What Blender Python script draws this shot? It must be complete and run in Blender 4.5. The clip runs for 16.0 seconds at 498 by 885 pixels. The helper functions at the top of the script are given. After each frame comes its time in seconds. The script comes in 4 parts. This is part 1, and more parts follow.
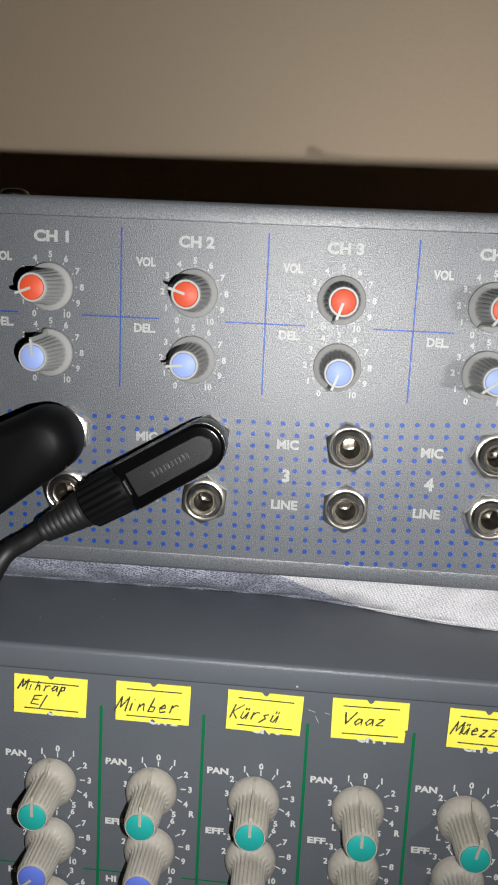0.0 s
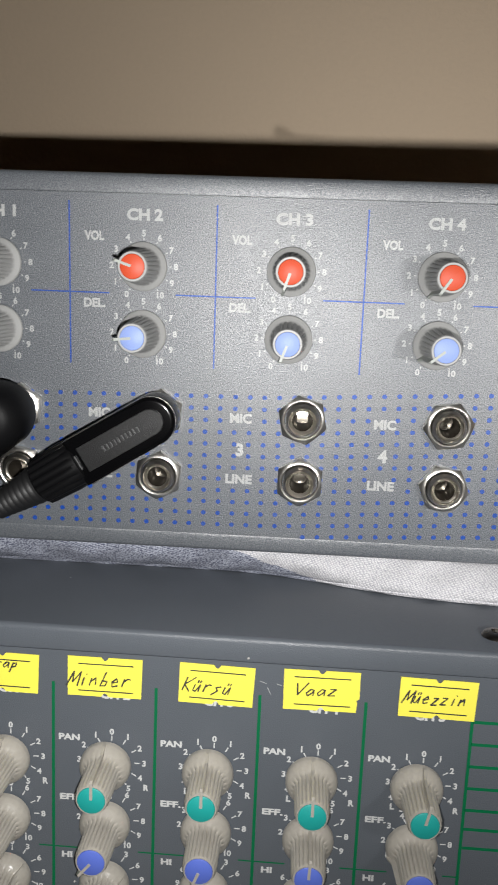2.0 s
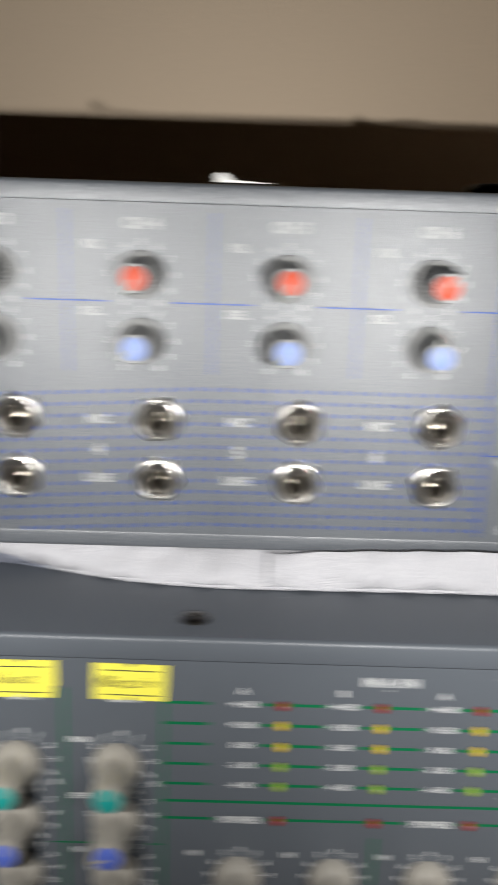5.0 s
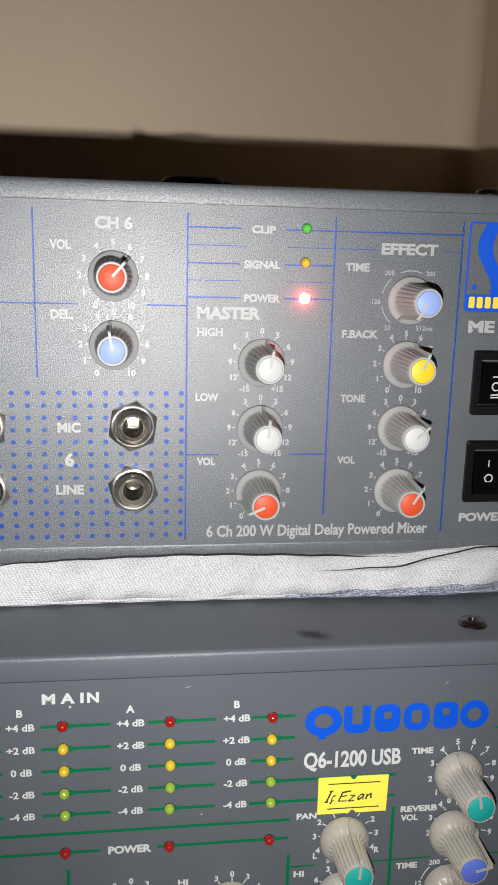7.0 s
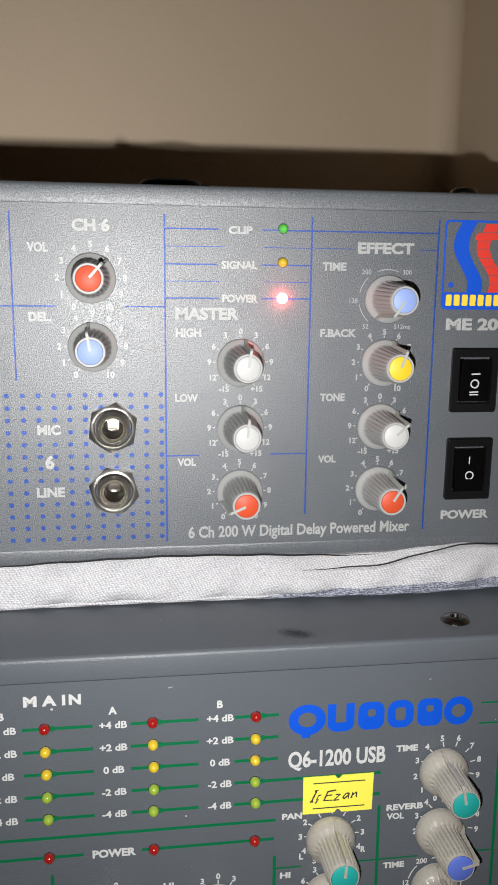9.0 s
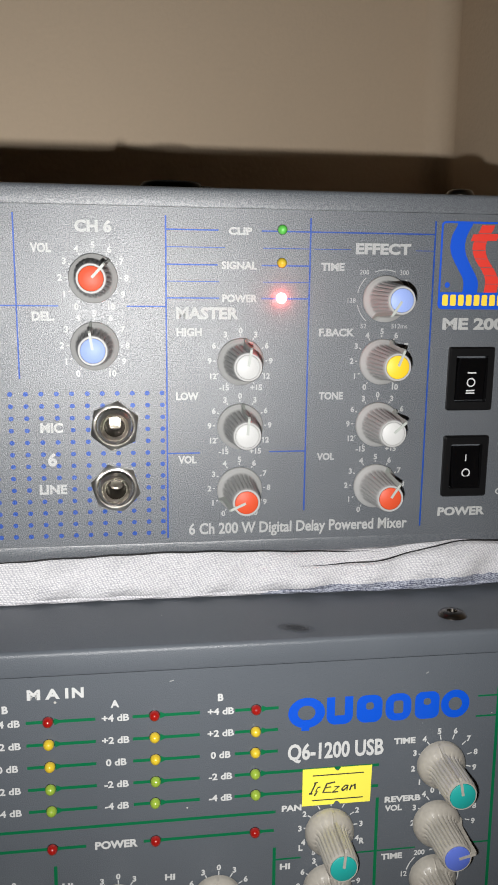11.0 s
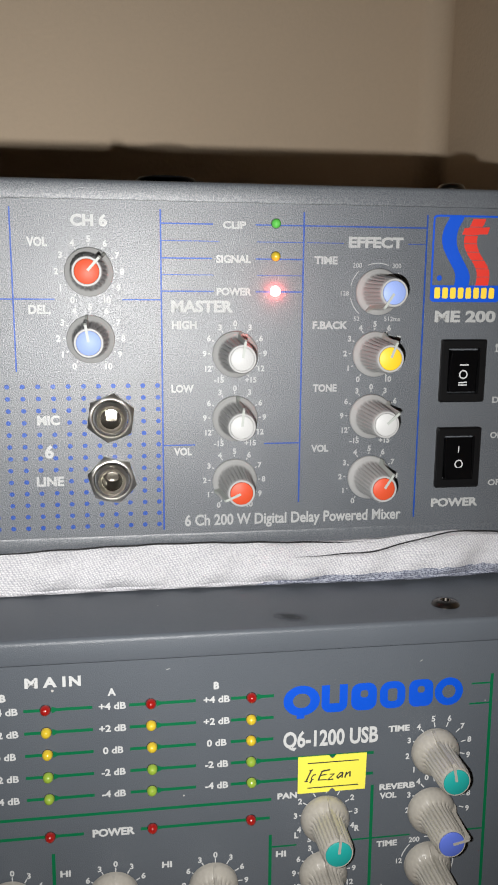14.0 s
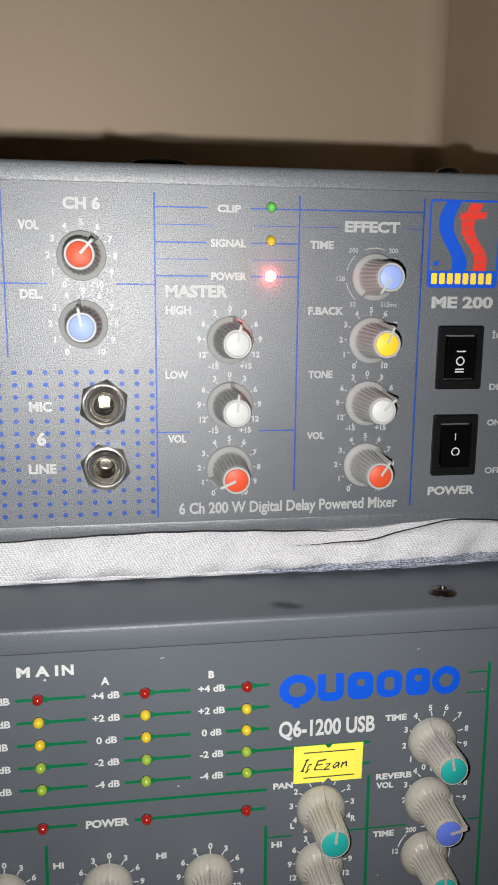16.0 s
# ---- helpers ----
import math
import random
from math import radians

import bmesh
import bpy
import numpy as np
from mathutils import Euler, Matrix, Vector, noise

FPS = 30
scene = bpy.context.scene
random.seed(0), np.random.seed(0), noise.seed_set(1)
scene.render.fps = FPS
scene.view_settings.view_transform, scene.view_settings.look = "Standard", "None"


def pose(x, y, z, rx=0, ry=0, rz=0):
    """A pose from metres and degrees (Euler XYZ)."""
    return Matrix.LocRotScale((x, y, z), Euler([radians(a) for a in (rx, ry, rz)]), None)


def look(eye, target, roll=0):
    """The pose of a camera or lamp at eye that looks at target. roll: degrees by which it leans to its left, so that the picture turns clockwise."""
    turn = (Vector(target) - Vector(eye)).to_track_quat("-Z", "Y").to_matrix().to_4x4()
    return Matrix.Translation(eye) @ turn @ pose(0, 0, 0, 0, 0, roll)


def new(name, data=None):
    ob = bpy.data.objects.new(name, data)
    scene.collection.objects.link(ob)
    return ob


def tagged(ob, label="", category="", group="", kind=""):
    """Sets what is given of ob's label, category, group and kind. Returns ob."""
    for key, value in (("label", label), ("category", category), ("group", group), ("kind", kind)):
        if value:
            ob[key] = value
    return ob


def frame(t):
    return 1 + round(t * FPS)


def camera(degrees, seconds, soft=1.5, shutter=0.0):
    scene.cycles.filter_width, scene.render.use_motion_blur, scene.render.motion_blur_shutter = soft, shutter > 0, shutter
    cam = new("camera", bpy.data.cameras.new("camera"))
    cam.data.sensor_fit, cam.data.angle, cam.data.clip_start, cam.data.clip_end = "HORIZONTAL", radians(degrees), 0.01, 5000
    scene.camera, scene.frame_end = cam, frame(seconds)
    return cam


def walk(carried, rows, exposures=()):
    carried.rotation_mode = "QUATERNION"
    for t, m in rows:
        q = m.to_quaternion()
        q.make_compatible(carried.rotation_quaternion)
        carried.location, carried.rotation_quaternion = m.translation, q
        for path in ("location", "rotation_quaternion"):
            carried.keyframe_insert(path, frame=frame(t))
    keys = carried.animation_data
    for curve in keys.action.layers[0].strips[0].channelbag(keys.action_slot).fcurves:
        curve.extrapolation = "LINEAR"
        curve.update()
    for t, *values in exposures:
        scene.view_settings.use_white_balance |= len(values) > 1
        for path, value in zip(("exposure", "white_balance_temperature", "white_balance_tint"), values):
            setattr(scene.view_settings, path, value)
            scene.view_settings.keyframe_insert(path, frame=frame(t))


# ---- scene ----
PATH = [
    (0.0, pose(0.0668, -0.2855, 0.2612, 78.42, -2.57, 4.44)),
    (0.5, pose(0.0702, -0.2872, 0.2575, 78.38, -2.50, 4.60)),
    (1.0, pose(0.0694, -0.2880, 0.2587, 78.44, -2.47, 4.22)),
    (1.5, pose(0.0714, -0.2844, 0.2546, 77.81, -2.29, 4.32)),
    (2.0, pose(0.0806, -0.2848, 0.2552, 77.89, -1.99, 3.68)),
    (2.5, pose(0.0844, -0.2876, 0.2572, 77.36, -1.69, 3.34)),
    (3.0, pose(0.0859, -0.2862, 0.2557, 77.11, -1.29, 3.17)),
    (3.5, pose(0.0807, -0.2842, 0.2518, 77.26, -1.30, 2.98)),
    (4.0, pose(0.0880, -0.2842, 0.2477, 76.92, -1.32, 2.98)),
    (4.5, pose(0.0862, -0.2888, 0.2449, 77.13, -1.36, 2.64)),
    (4.6, pose(0.0885, -0.2885, 0.2475, 76.90, -1.36, 2.40)),
    (4.8, pose(0.1135, -0.2866, 0.2617, 75.16, -1.60, 1.92)),
    (5.0, pose(0.1631, -0.2880, 0.2724, 75.00, -1.83, -0.32)),
    (5.2, pose(0.2099, -0.2870, 0.2668, 76.48, -2.80, -4.07)),
    (5.7, pose(0.2376, -0.2820, 0.2610, 77.40, -1.60, -7.30)),
    (7.3, pose(0.2384, -0.2817, 0.2588, 77.70, -1.41, -7.53)),
    (7.5, pose(0.2382, -0.2815, 0.2556, 78.28, -1.36, -7.48)),
    (8.0, pose(0.2422, -0.2832, 0.2545, 78.41, -1.01, -7.78)),
    (8.5, pose(0.2477, -0.2862, 0.2585, 78.81, -0.68, -7.99)),
    (9.0, pose(0.2427, -0.2838, 0.2557, 78.44, -0.67, -8.18)),
    (11.5, pose(0.2403, -0.2894, 0.2545, 78.75, -0.67, -8.38)),
    (12.0, pose(0.2375, -0.2899, 0.2519, 78.92, -0.68, -8.40)),
    (12.5, pose(0.2407, -0.2888, 0.2523, 78.59, -0.58, -8.40)),
    (13.0, pose(0.2436, -0.2938, 0.2552, 78.89, -0.65, -8.60)),
    (13.5, pose(0.2443, -0.2931, 0.2534, 78.87, -0.51, -8.59)),
    (14.0, pose(0.2419, -0.2922, 0.2514, 78.85, -0.47, -8.53)),
    (14.5, pose(0.2465, -0.2921, 0.2457, 78.70, -0.41, -8.84)),
    (15.0, pose(0.2484, -0.2923, 0.2494, 78.78, -0.46, -8.99)),
    (15.5, pose(0.2466, -0.2889, 0.2440, 78.81, -0.42, -8.94)),
    (16.0, pose(0.2415, -0.2894, 0.2470, 78.68, -0.55, -9.04)),
]
cam = camera(34.0, 16.0, soft=1.7, shutter=0.5)
walk(cam, PATH)

# ---- light: the phone's torch, at its two resting places in front of the panels ----
world = bpy.data.worlds.new("world")
world.use_nodes = True
world.node_tree.nodes["Background"].inputs[0].default_value = (0.9, 0.85, 0.75, 1)
world.node_tree.nodes["Background"].inputs[1].default_value = 0.0
scene.world = world
scene.view_settings.exposure = 0.0


def torch(eye, target, watts, wide):
    data = bpy.data.lights.new("torch", "SPOT")
    data.energy, data.color = watts, (1.0, 0.99, 0.972)
    data.spot_size, data.spot_blend, data.shadow_soft_size = radians(130), 0.9, 0.0022
    ob = new("torch", data)
    ob.matrix_world = look(eye, target) @ Matrix.Diagonal((wide, 1, 1, 1))


torch((0.079, -0.262, 0.237), (-0.006, 0, 0.207), 4.4, 0.68)
torch((0.243, -0.267, 0.233), (0.290, 0, 0.209), 4.95, 0.56)


# ---- materials ----
def mat(name, color, rough=0.5, metal=0.0, grain=0.0, grain_size=0.0006, mottled=0.06, spec=0.5, relief=0.35, rough_vary=0.08, sparkle=0.0):
    m = bpy.data.materials.new(name)
    m.use_nodes = True
    nt = m.node_tree
    b = nt.nodes["Principled BSDF"]
    b.inputs["Roughness"].default_value, b.inputs["Metallic"].default_value = rough, metal
    b.inputs["Specular IOR Level"].default_value = spec
    tc = nt.nodes.new("ShaderNodeTexCoord")
    big = nt.nodes.new("ShaderNodeTexNoise")
    big.inputs["Scale"].default_value, big.inputs["Detail"].default_value = 35, 5
    nt.links.new(tc.outputs["Object"], big.inputs["Vector"])
    small = nt.nodes.new("ShaderNodeTexNoise")
    small.inputs["Scale"].default_value, small.inputs["Detail"].default_value = 1 / grain_size, 3
    nt.links.new(tc.outputs["Object"], small.inputs["Vector"])
    mix = nt.nodes.new("ShaderNodeMix")
    mix.data_type = "RGBA"
    lo, hi = 1 - mottled, 1 + mottled
    mix.inputs["A"].default_value = (*[min(1, c * lo) for c in color], 1)
    mix.inputs["B"].default_value = (*[min(1, c * hi) for c in color], 1)
    add = nt.nodes.new("ShaderNodeMath")
    add.operation = "MULTIPLY_ADD"
    add.inputs[1].default_value = 0.6
    nt.links.new(small.outputs["Fac"], add.inputs[0])
    half = nt.nodes.new("ShaderNodeMath")
    half.operation = "MULTIPLY"
    half.inputs[1].default_value = 0.4
    nt.links.new(big.outputs["Fac"], half.inputs[0])
    nt.links.new(half.outputs[0], add.inputs[2])
    nt.links.new(add.outputs[0], mix.inputs["Factor"])
    nt.links.new(mix.outputs["Result"], b.inputs["Base Color"])
    if rough_vary:
        mr = nt.nodes.new("ShaderNodeMapRange")
        mr.inputs["To Min"].default_value, mr.inputs["To Max"].default_value = max(0.02, rough - rough_vary), min(1, rough + rough_vary)
        nt.links.new((add if rough_vary > 0.1 else big).outputs[0], mr.inputs["Value"])
        nt.links.new(mr.outputs["Result"], b.inputs["Roughness"])
    if grain:
        bump = nt.nodes.new("ShaderNodeBump")
        bump.inputs["Strength"].default_value, bump.inputs["Distance"].default_value = grain, grain_size * relief
        nt.links.new(small.outputs["Fac"], bump.inputs["Height"])
        nt.links.new(bump.outputs["Normal"], b.inputs["Normal"])
    if sparkle:
        fleck = nt.nodes.new("ShaderNodeTexNoise")
        fleck.inputs["Scale"].default_value, fleck.inputs["Detail"].default_value = 1 / 0.00042, 2
        nt.links.new(tc.outputs["Object"], fleck.inputs["Vector"])
        gloss = nt.nodes.new("ShaderNodeMapRange")
        gloss.inputs["From Min"].default_value, gloss.inputs["From Max"].default_value = 0.36, 0.64
        gloss.inputs["To Min"].default_value, gloss.inputs["To Max"].default_value = spec - sparkle, spec + sparkle
        nt.links.new(fleck.outputs["Fac"], gloss.inputs["Value"])
        nt.links.new(gloss.outputs["Result"], b.inputs["Specular IOR Level"])
        b.inputs["IOR"].default_value = 1.8
    return m


PAINT = mat("textured_grey_paint", (0.088, 0.096, 0.107), 0.37, 0, 1.0, 0.00042, 0.27, 0.43, relief=0.32, rough_vary=0.14, sparkle=0.28)
PAINT_LOW = mat("satin_grey_paint", (0.086, 0.096, 0.110), 0.37, 0, 0.8, 0.00042, 0.12, 0.36)
WHITE_INK = mat("white_ink", (0.345, 0.35, 0.345), 0.42, 0, 0.9, 0.0004, 0.28, 0.62)
WHITE_INK_LOW = mat("bright_white_ink", (0.50, 0.505, 0.50), 0.5, 0, 0.2, 0.0004, 0.1)
BLUE_INK = mat("blue_ink", (0.0006, 0.046, 0.28), 0.33, 0, 1.0, 0.00045, 0.25, 0.5, relief=0.42)


def dusty(m, cell, size, share):
    """Sparse pale specks of dust over a paint: one in some of the cells of a grid, each of its own size."""
    nt = m.node_tree
    b = nt.nodes["Principled BSDF"]
    under = b.inputs["Base Color"].links[0].from_socket
    tc, vor = nt.nodes.new("ShaderNodeTexCoord"), nt.nodes.new("ShaderNodeTexVoronoi")
    vor.inputs["Scale"].default_value = 1 / cell
    nt.links.new(tc.outputs["Object"], vor.inputs["Vector"])
    sep = nt.nodes.new("ShaderNodeSeparateColor")
    nt.links.new(vor.outputs["Color"], sep.inputs["Color"])
    reach = nt.nodes.new("ShaderNodeMapRange")
    reach.inputs["From Min"].default_value = 1 - share
    reach.inputs["To Max"].default_value = size / cell
    nt.links.new(sep.outputs["Red"], reach.inputs["Value"])
    near = nt.nodes.new("ShaderNodeMath")
    near.operation = "LESS_THAN"
    nt.links.new(vor.outputs["Distance"], near.inputs[0])
    nt.links.new(reach.outputs["Result"], near.inputs[1])
    mix = nt.nodes.new("ShaderNodeMix")
    mix.data_type = "RGBA"
    mix.inputs["B"].default_value = (0.42, 0.41, 0.39, 1)
    nt.links.new(near.outputs[0], mix.inputs["Factor"])
    nt.links.new(under, mix.inputs["A"])
    nt.links.new(mix.outputs["Result"], b.inputs["Base Color"])


dusty(PAINT_LOW, 0.007, 0.00045, 0.22)
GREEN_INK = mat("green_ink", (0.0, 0.115, 0.042), 0.5, 0, 0.4, 0.0005, 0.15, 0.25)
LOGO_BLUE = mat("deep_blue_ink", (0.0, 0.066, 0.50), 0.45, 0, 0.2, 0.0005)
LOGO_RED = mat("red_ink", (0.62, 0.035, 0.022), 0.45, 0, 0.2, 0.0005)
LOGO_YELLOW = mat("yellow_ink", (0.85, 0.56, 0.05), 0.45)
KNOB_GREY = mat("grey_knob_plastic", (0.31, 0.31, 0.305), 0.5, 0, 0.15, 0.0003, 0.06)
KNOB_BEIGE = mat("warm_grey_knob_plastic", (0.345, 0.322, 0.283), 0.30, 0, 0.25, 0.0012, 0.22, 0.8)
POINTER = mat("pale_pointer_plastic", (0.33, 0.35, 0.325), 0.5)
CAP_RED = mat("orange_red_cap", (0.52, 0.062, 0.020), 0.52, 0, 0.3, 0.0004, 0.08, 0.42)
CAP_BLUE = mat("light_blue_cap", (0.23, 0.31, 0.60), 0.52, 0, 0.3, 0.0004, 0.08, 0.42)
CAP_WHITE = mat("white_cap", (0.46, 0.46, 0.455), 0.52, 0, 0.3, 0.0004, 0.08, 0.42)
CAP_BEIGE = mat("beige_cap", (0.43, 0.41, 0.37), 0.52, 0, 0.3, 0.0004, 0.08, 0.42)
CAP_YELLOW = mat("yellow_cap", (0.72, 0.47, 0.02), 0.52, 0, 0.3, 0.0004, 0.08, 0.42)
CAP_TEAL = mat("teal_cap", (0.010, 0.28, 0.255), 0.52, 0, 0.3, 0.0004, 0.08, 0.42)
CAP_VIOLET = mat("violet_blue_cap", (0.085, 0.135, 0.50), 0.52, 0, 0.3, 0.0004, 0.08, 0.42)
NICKEL = mat("nickel", (0.72, 0.695, 0.65), 0.30, 1.0, 0.25, 0.0012, 0.08)
NICKEL_DULL = mat("dull_nickel", (0.50, 0.47, 0.42), 0.32, 1.0, 0.3, 0.001, 0.1)
SOCKET_DARK = mat("dark_socket_inside", (0.055, 0.046, 0.036), 0.35, 0.6)
CONTACT = mat("worn_contact_metal", (0.30, 0.275, 0.23), 0.13, 1.0, 0.08, 0.0015, 0.2)
SCREW = mat("black_nickel_screw", (0.10, 0.09, 0.08), 0.28, 1.0)
BLACK = mat("black_plastic", (0.002, 0.002, 0.0023), 0.17, 0, 0.06, 0.0005, 0.1, 0.32)
BLACK_MATT = mat("matt_black_plastic", (0.004, 0.004, 0.0044), 0.40, 0, 0.3, 0.0004, 0.15, 0.2)
RUBBER = mat("black_rubber", (0.007, 0.007, 0.0075), 0.5, 0, 0.2, 0.0005, 0.15)
PLATE = mat("dark_grey_plate", (0.006, 0.006, 0.0064), 0.42, 0, 0.7, 0.0004, 0.4, 0.4)
RAISED = mat("raised_grey_bar", (0.018, 0.018, 0.019), 0.4, 0, 0.9, 0.0006, 0.5)
SATIN_BLACK = mat("satin_black_plastic", (0.004, 0.004, 0.0045), 0.5, 0, 0.2, 0.0005, 0.2, 0.12)
PAPER = mat("yellow_paper", (0.79, 0.71, 0.075), 0.62, 0, 0.1, 0.0006, 0.05)
WHITE_PAPER = mat("white_paper", (0.78, 0.77, 0.74), 0.7, 0, 0.3, 0.0006, 0.08)
PEN = mat("black_pen", (0.035, 0.033, 0.025), 0.6)
WALL = mat("beige_wall_paint", (0.60, 0.475, 0.345), 0.8, 0, 0.25, 0.003, 0.05)
WOOD = mat("table_laminate", (0.22, 0.15, 0.09), 0.5, 0, 0.1, 0.004, 0.15)
FLOOR = mat("floor_carpet", (0.12, 0.05, 0.04), 0.9, 0, 0.5, 0.004, 0.2)


def lens_mat(name, color, glow=0.0):
    m = mat(name, color, 0.22, 0, 0, 0.001, 0.10)
    b = m.node_tree.nodes["Principled BSDF"]
    b.inputs["Coat Weight"].default_value, b.inputs["Coat Roughness"].default_value = 1.0, 0.12
    if glow:
        b.inputs["Emission Color"].default_value = (1.0, 0.10, 0.09, 1)
        b.inputs["Emission Strength"].default_value = glow
    return m


LED_RED = lens_mat("red_led", (0.27, 0.007, 0.005))
LED_YELLOW = lens_mat("yellow_led", (0.58, 0.41, 0.025))
LED_GREEN = lens_mat("green_led", (0.25, 0.36, 0.04))
LED_LIME = lens_mat("clear_green_led", (0.10, 0.48, 0.07))
LED_ON = lens_mat("lit_red_led", (0.8, 0.2, 0.18), 110.0)


def weave(name, light, dark, thread, weight=1.0, fluff=900):
    m = mat(name, light, 0.85, 0, 0, 0.001, 0.05, 0.2)
    nt = m.node_tree
    b = nt.nodes["Principled BSDF"]
    tc = nt.nodes.new("ShaderNodeTexCoord")
    tex = []
    for turn in (1.30, 0.50):
        mp = nt.nodes.new("ShaderNodeMapping")
        mp.inputs["Rotation"].default_value = (0, 0, turn)
        wv = nt.nodes.new("ShaderNodeTexWave")
        wv.inputs["Scale"].default_value, wv.inputs["Distortion"].default_value = 0.32 / thread, 2.5
        wv.inputs["Detail"].default_value, wv.inputs["Detail Scale"].default_value = 3, 2
        nt.links.new(tc.outputs["UV"], mp.inputs["Vector"])
        nt.links.new(mp.outputs["Vector"], wv.inputs["Vector"])
        tex.append(wv)
    mx = nt.nodes.new("ShaderNodeMath")
    mx.operation = "MULTIPLY"
    tex[1].inputs["Scale"].default_value = 0.20 / thread
    tex[1].inputs["Distortion"].default_value = 5.0
    nt.links.new(tex[0].outputs["Fac"], mx.inputs[0])
    mx.inputs[1].default_value = 0.5
    if weight < 1:
        mx.inputs[1].default_value = 0.15
    else:
        nt.links.new(tex[1].outputs["Fac"], mx.inputs[1])
    fuzz = nt.nodes.new("ShaderNodeTexNoise")
    fuzz.inputs["Scale"].default_value, fuzz.inputs["Detail"].default_value = fluff, 4
    nt.links.new(tc.outputs["Object"], fuzz.inputs["Vector"])
    sm = nt.nodes.new("ShaderNodeMath")
    sm.operation = "ADD"
    nt.links.new(mx.outputs[0], sm.inputs[0])
    nt.links.new(fuzz.outputs["Fac"], sm.inputs[1])
    rp = nt.nodes.new("ShaderNodeMapRange")
    rp.inputs["From Min"].default_value, rp.inputs["From Max"].default_value = (0.40, 1.0) if weight == 1 else (0.42, 0.72)
    nt.links.new(sm.outputs[0], rp.inputs["Value"])
    col = nt.nodes.new("ShaderNodeMix")
    col.data_type = "RGBA"
    col.inputs["A"].default_value, col.inputs["B"].default_value = (*dark, 1), (*light, 1)
    nt.links.new(rp.outputs["Result"], col.inputs["Factor"])
    nt.links.new(col.outputs["Result"], b.inputs["Base Color"])
    bump = nt.nodes.new("ShaderNodeBump")
    bump.inputs["Strength"].default_value, bump.inputs["Distance"].default_value = 0.6, 0.0003
    nt.links.new(sm.outputs[0], bump.inputs["Height"])
    nt.links.new(bump.outputs["Normal"], b.inputs["Normal"])
    return m


CLOTH = weave("pale_grey_woven_cloth", (0.63, 0.62, 0.63), (0.34, 0.34, 0.37), 0.00065, fluff=1400)
DENIM = weave("blue_grey_denim", (0.37, 0.39, 0.45), (0.06, 0.065, 0.10), 0.0009, 0.3, 1500)


# ---- mesh helpers ----
def finish(name, bm, material, smooth=False):
    me = bpy.data.meshes.new(name)
    bmesh.ops.recalc_face_normals(bm, faces=bm.faces)
    bm.to_mesh(me)
    bm.free()
    me.materials.append(material)
    if smooth:
        me.polygons.foreach_set("use_smooth", [True] * len(me.polygons))
        me.set_sharp_from_angle(angle=radians(38))
    return me


def part(name, bm, material, parent, label="", at=(0, 0, 0), turn=0.0, smooth=False):
    me = bm if isinstance(bm, bpy.types.Mesh) else finish(name, bm, material, smooth)
    ob = new(name, me)
    ob.parent = parent
    ob.matrix_local = Matrix.Translation(at) @ Matrix.Rotation(turn, 4, "Z")
    if label:
        tagged(ob, label)
    return ob


def thing(name, m, label, category, group=""):
    ob = new(name)
    ob.empty_display_size = 0.02
    ob.matrix_world = m
    return tagged(ob, label, category, group)


def box(bm, x0, x1, y0, y1, z0, z1, bevel=0.0):
    vs = [bm.verts.new((x, y, z)) for x in (x0, x1) for y in (y0, y1) for z in (z0, z1)]
    fs = [bm.faces.new([vs[i] for i in q]) for q in ((0, 1, 3, 2), (4, 6, 7, 5), (0, 4, 5, 1), (2, 3, 7, 6), (0, 2, 6, 4), (1, 5, 7, 3))]
    if bevel:
        es = list({e for f in fs for e in f.edges})
        bmesh.ops.bevel(bm, geom=es, offset=bevel, segments=2, affect="EDGES", profile=0.6)


def prism(bm, outline, z0, z1):
    """A flat outline of (x, y) points raised from z0 to z1."""
    lo = [bm.verts.new((x, y, z0)) for x, y in outline]
    hi = [bm.verts.new((x, y, z1)) for x, y in outline]
    bm.faces.new(hi)
    bm.faces.new(lo[::-1])
    n = len(outline)
    for i in range(n):
        bm.faces.new((lo[i], lo[(i + 1) % n], hi[(i + 1) % n], hi[i]))


def flat(bm, outline, z=0.0):
    bm.faces.new([bm.verts.new((x, y, z)) for x, y in outline])


def bar(bm, x0, y0, x1, y1, width, z=0.0):
    d = Vector((x1 - x0, y1 - y0)).normalized() * width / 2
    flat(bm, [(x0 + d.y, y0 - d.x), (x1 + d.y, y1 - d.x), (x1 - d.y, y1 + d.x), (x0 - d.y, y0 + d.x)], z)


def lathe(bm, profile, n=32, wave=0.0, teeth=0, closed=True):
    """Turns (radius, height) points round z; wave cuts narrow grooves, as deep as the third value says."""
    rings = []
    for r, h, *k in profile:
        ring = []
        for i in range(n):
            a = 2 * math.pi * i / n
            rr = r * (1 + (wave * k[0] * (abs(math.sin(a * teeth / 2)) ** 0.6 - 0.7) if k else 0))
            ring.append(bm.verts.new((rr * math.cos(a), rr * math.sin(a), h)))
        rings.append(ring)
    for p, q in zip(rings, rings[1:]):
        for i in range(n):
            bm.faces.new((p[i], p[(i + 1) % n], q[(i + 1) % n], q[i]))
    if closed:
        bm.faces.new(rings[-1])


def rounded(x0, x1, y0, y1, r, n=5):
    pts = []
    for cx, cy, a0 in ((x1 - r, y0 + r, -90), (x1 - r, y1 - r, 0), (x0 + r, y1 - r, 90), (x0 + r, y0 + r, 180)):
        for i in range(n + 1):
            a = radians(a0 + 90 * i / n)
            pts.append((cx + r * math.cos(a), cy + r * math.sin(a)))
    return pts


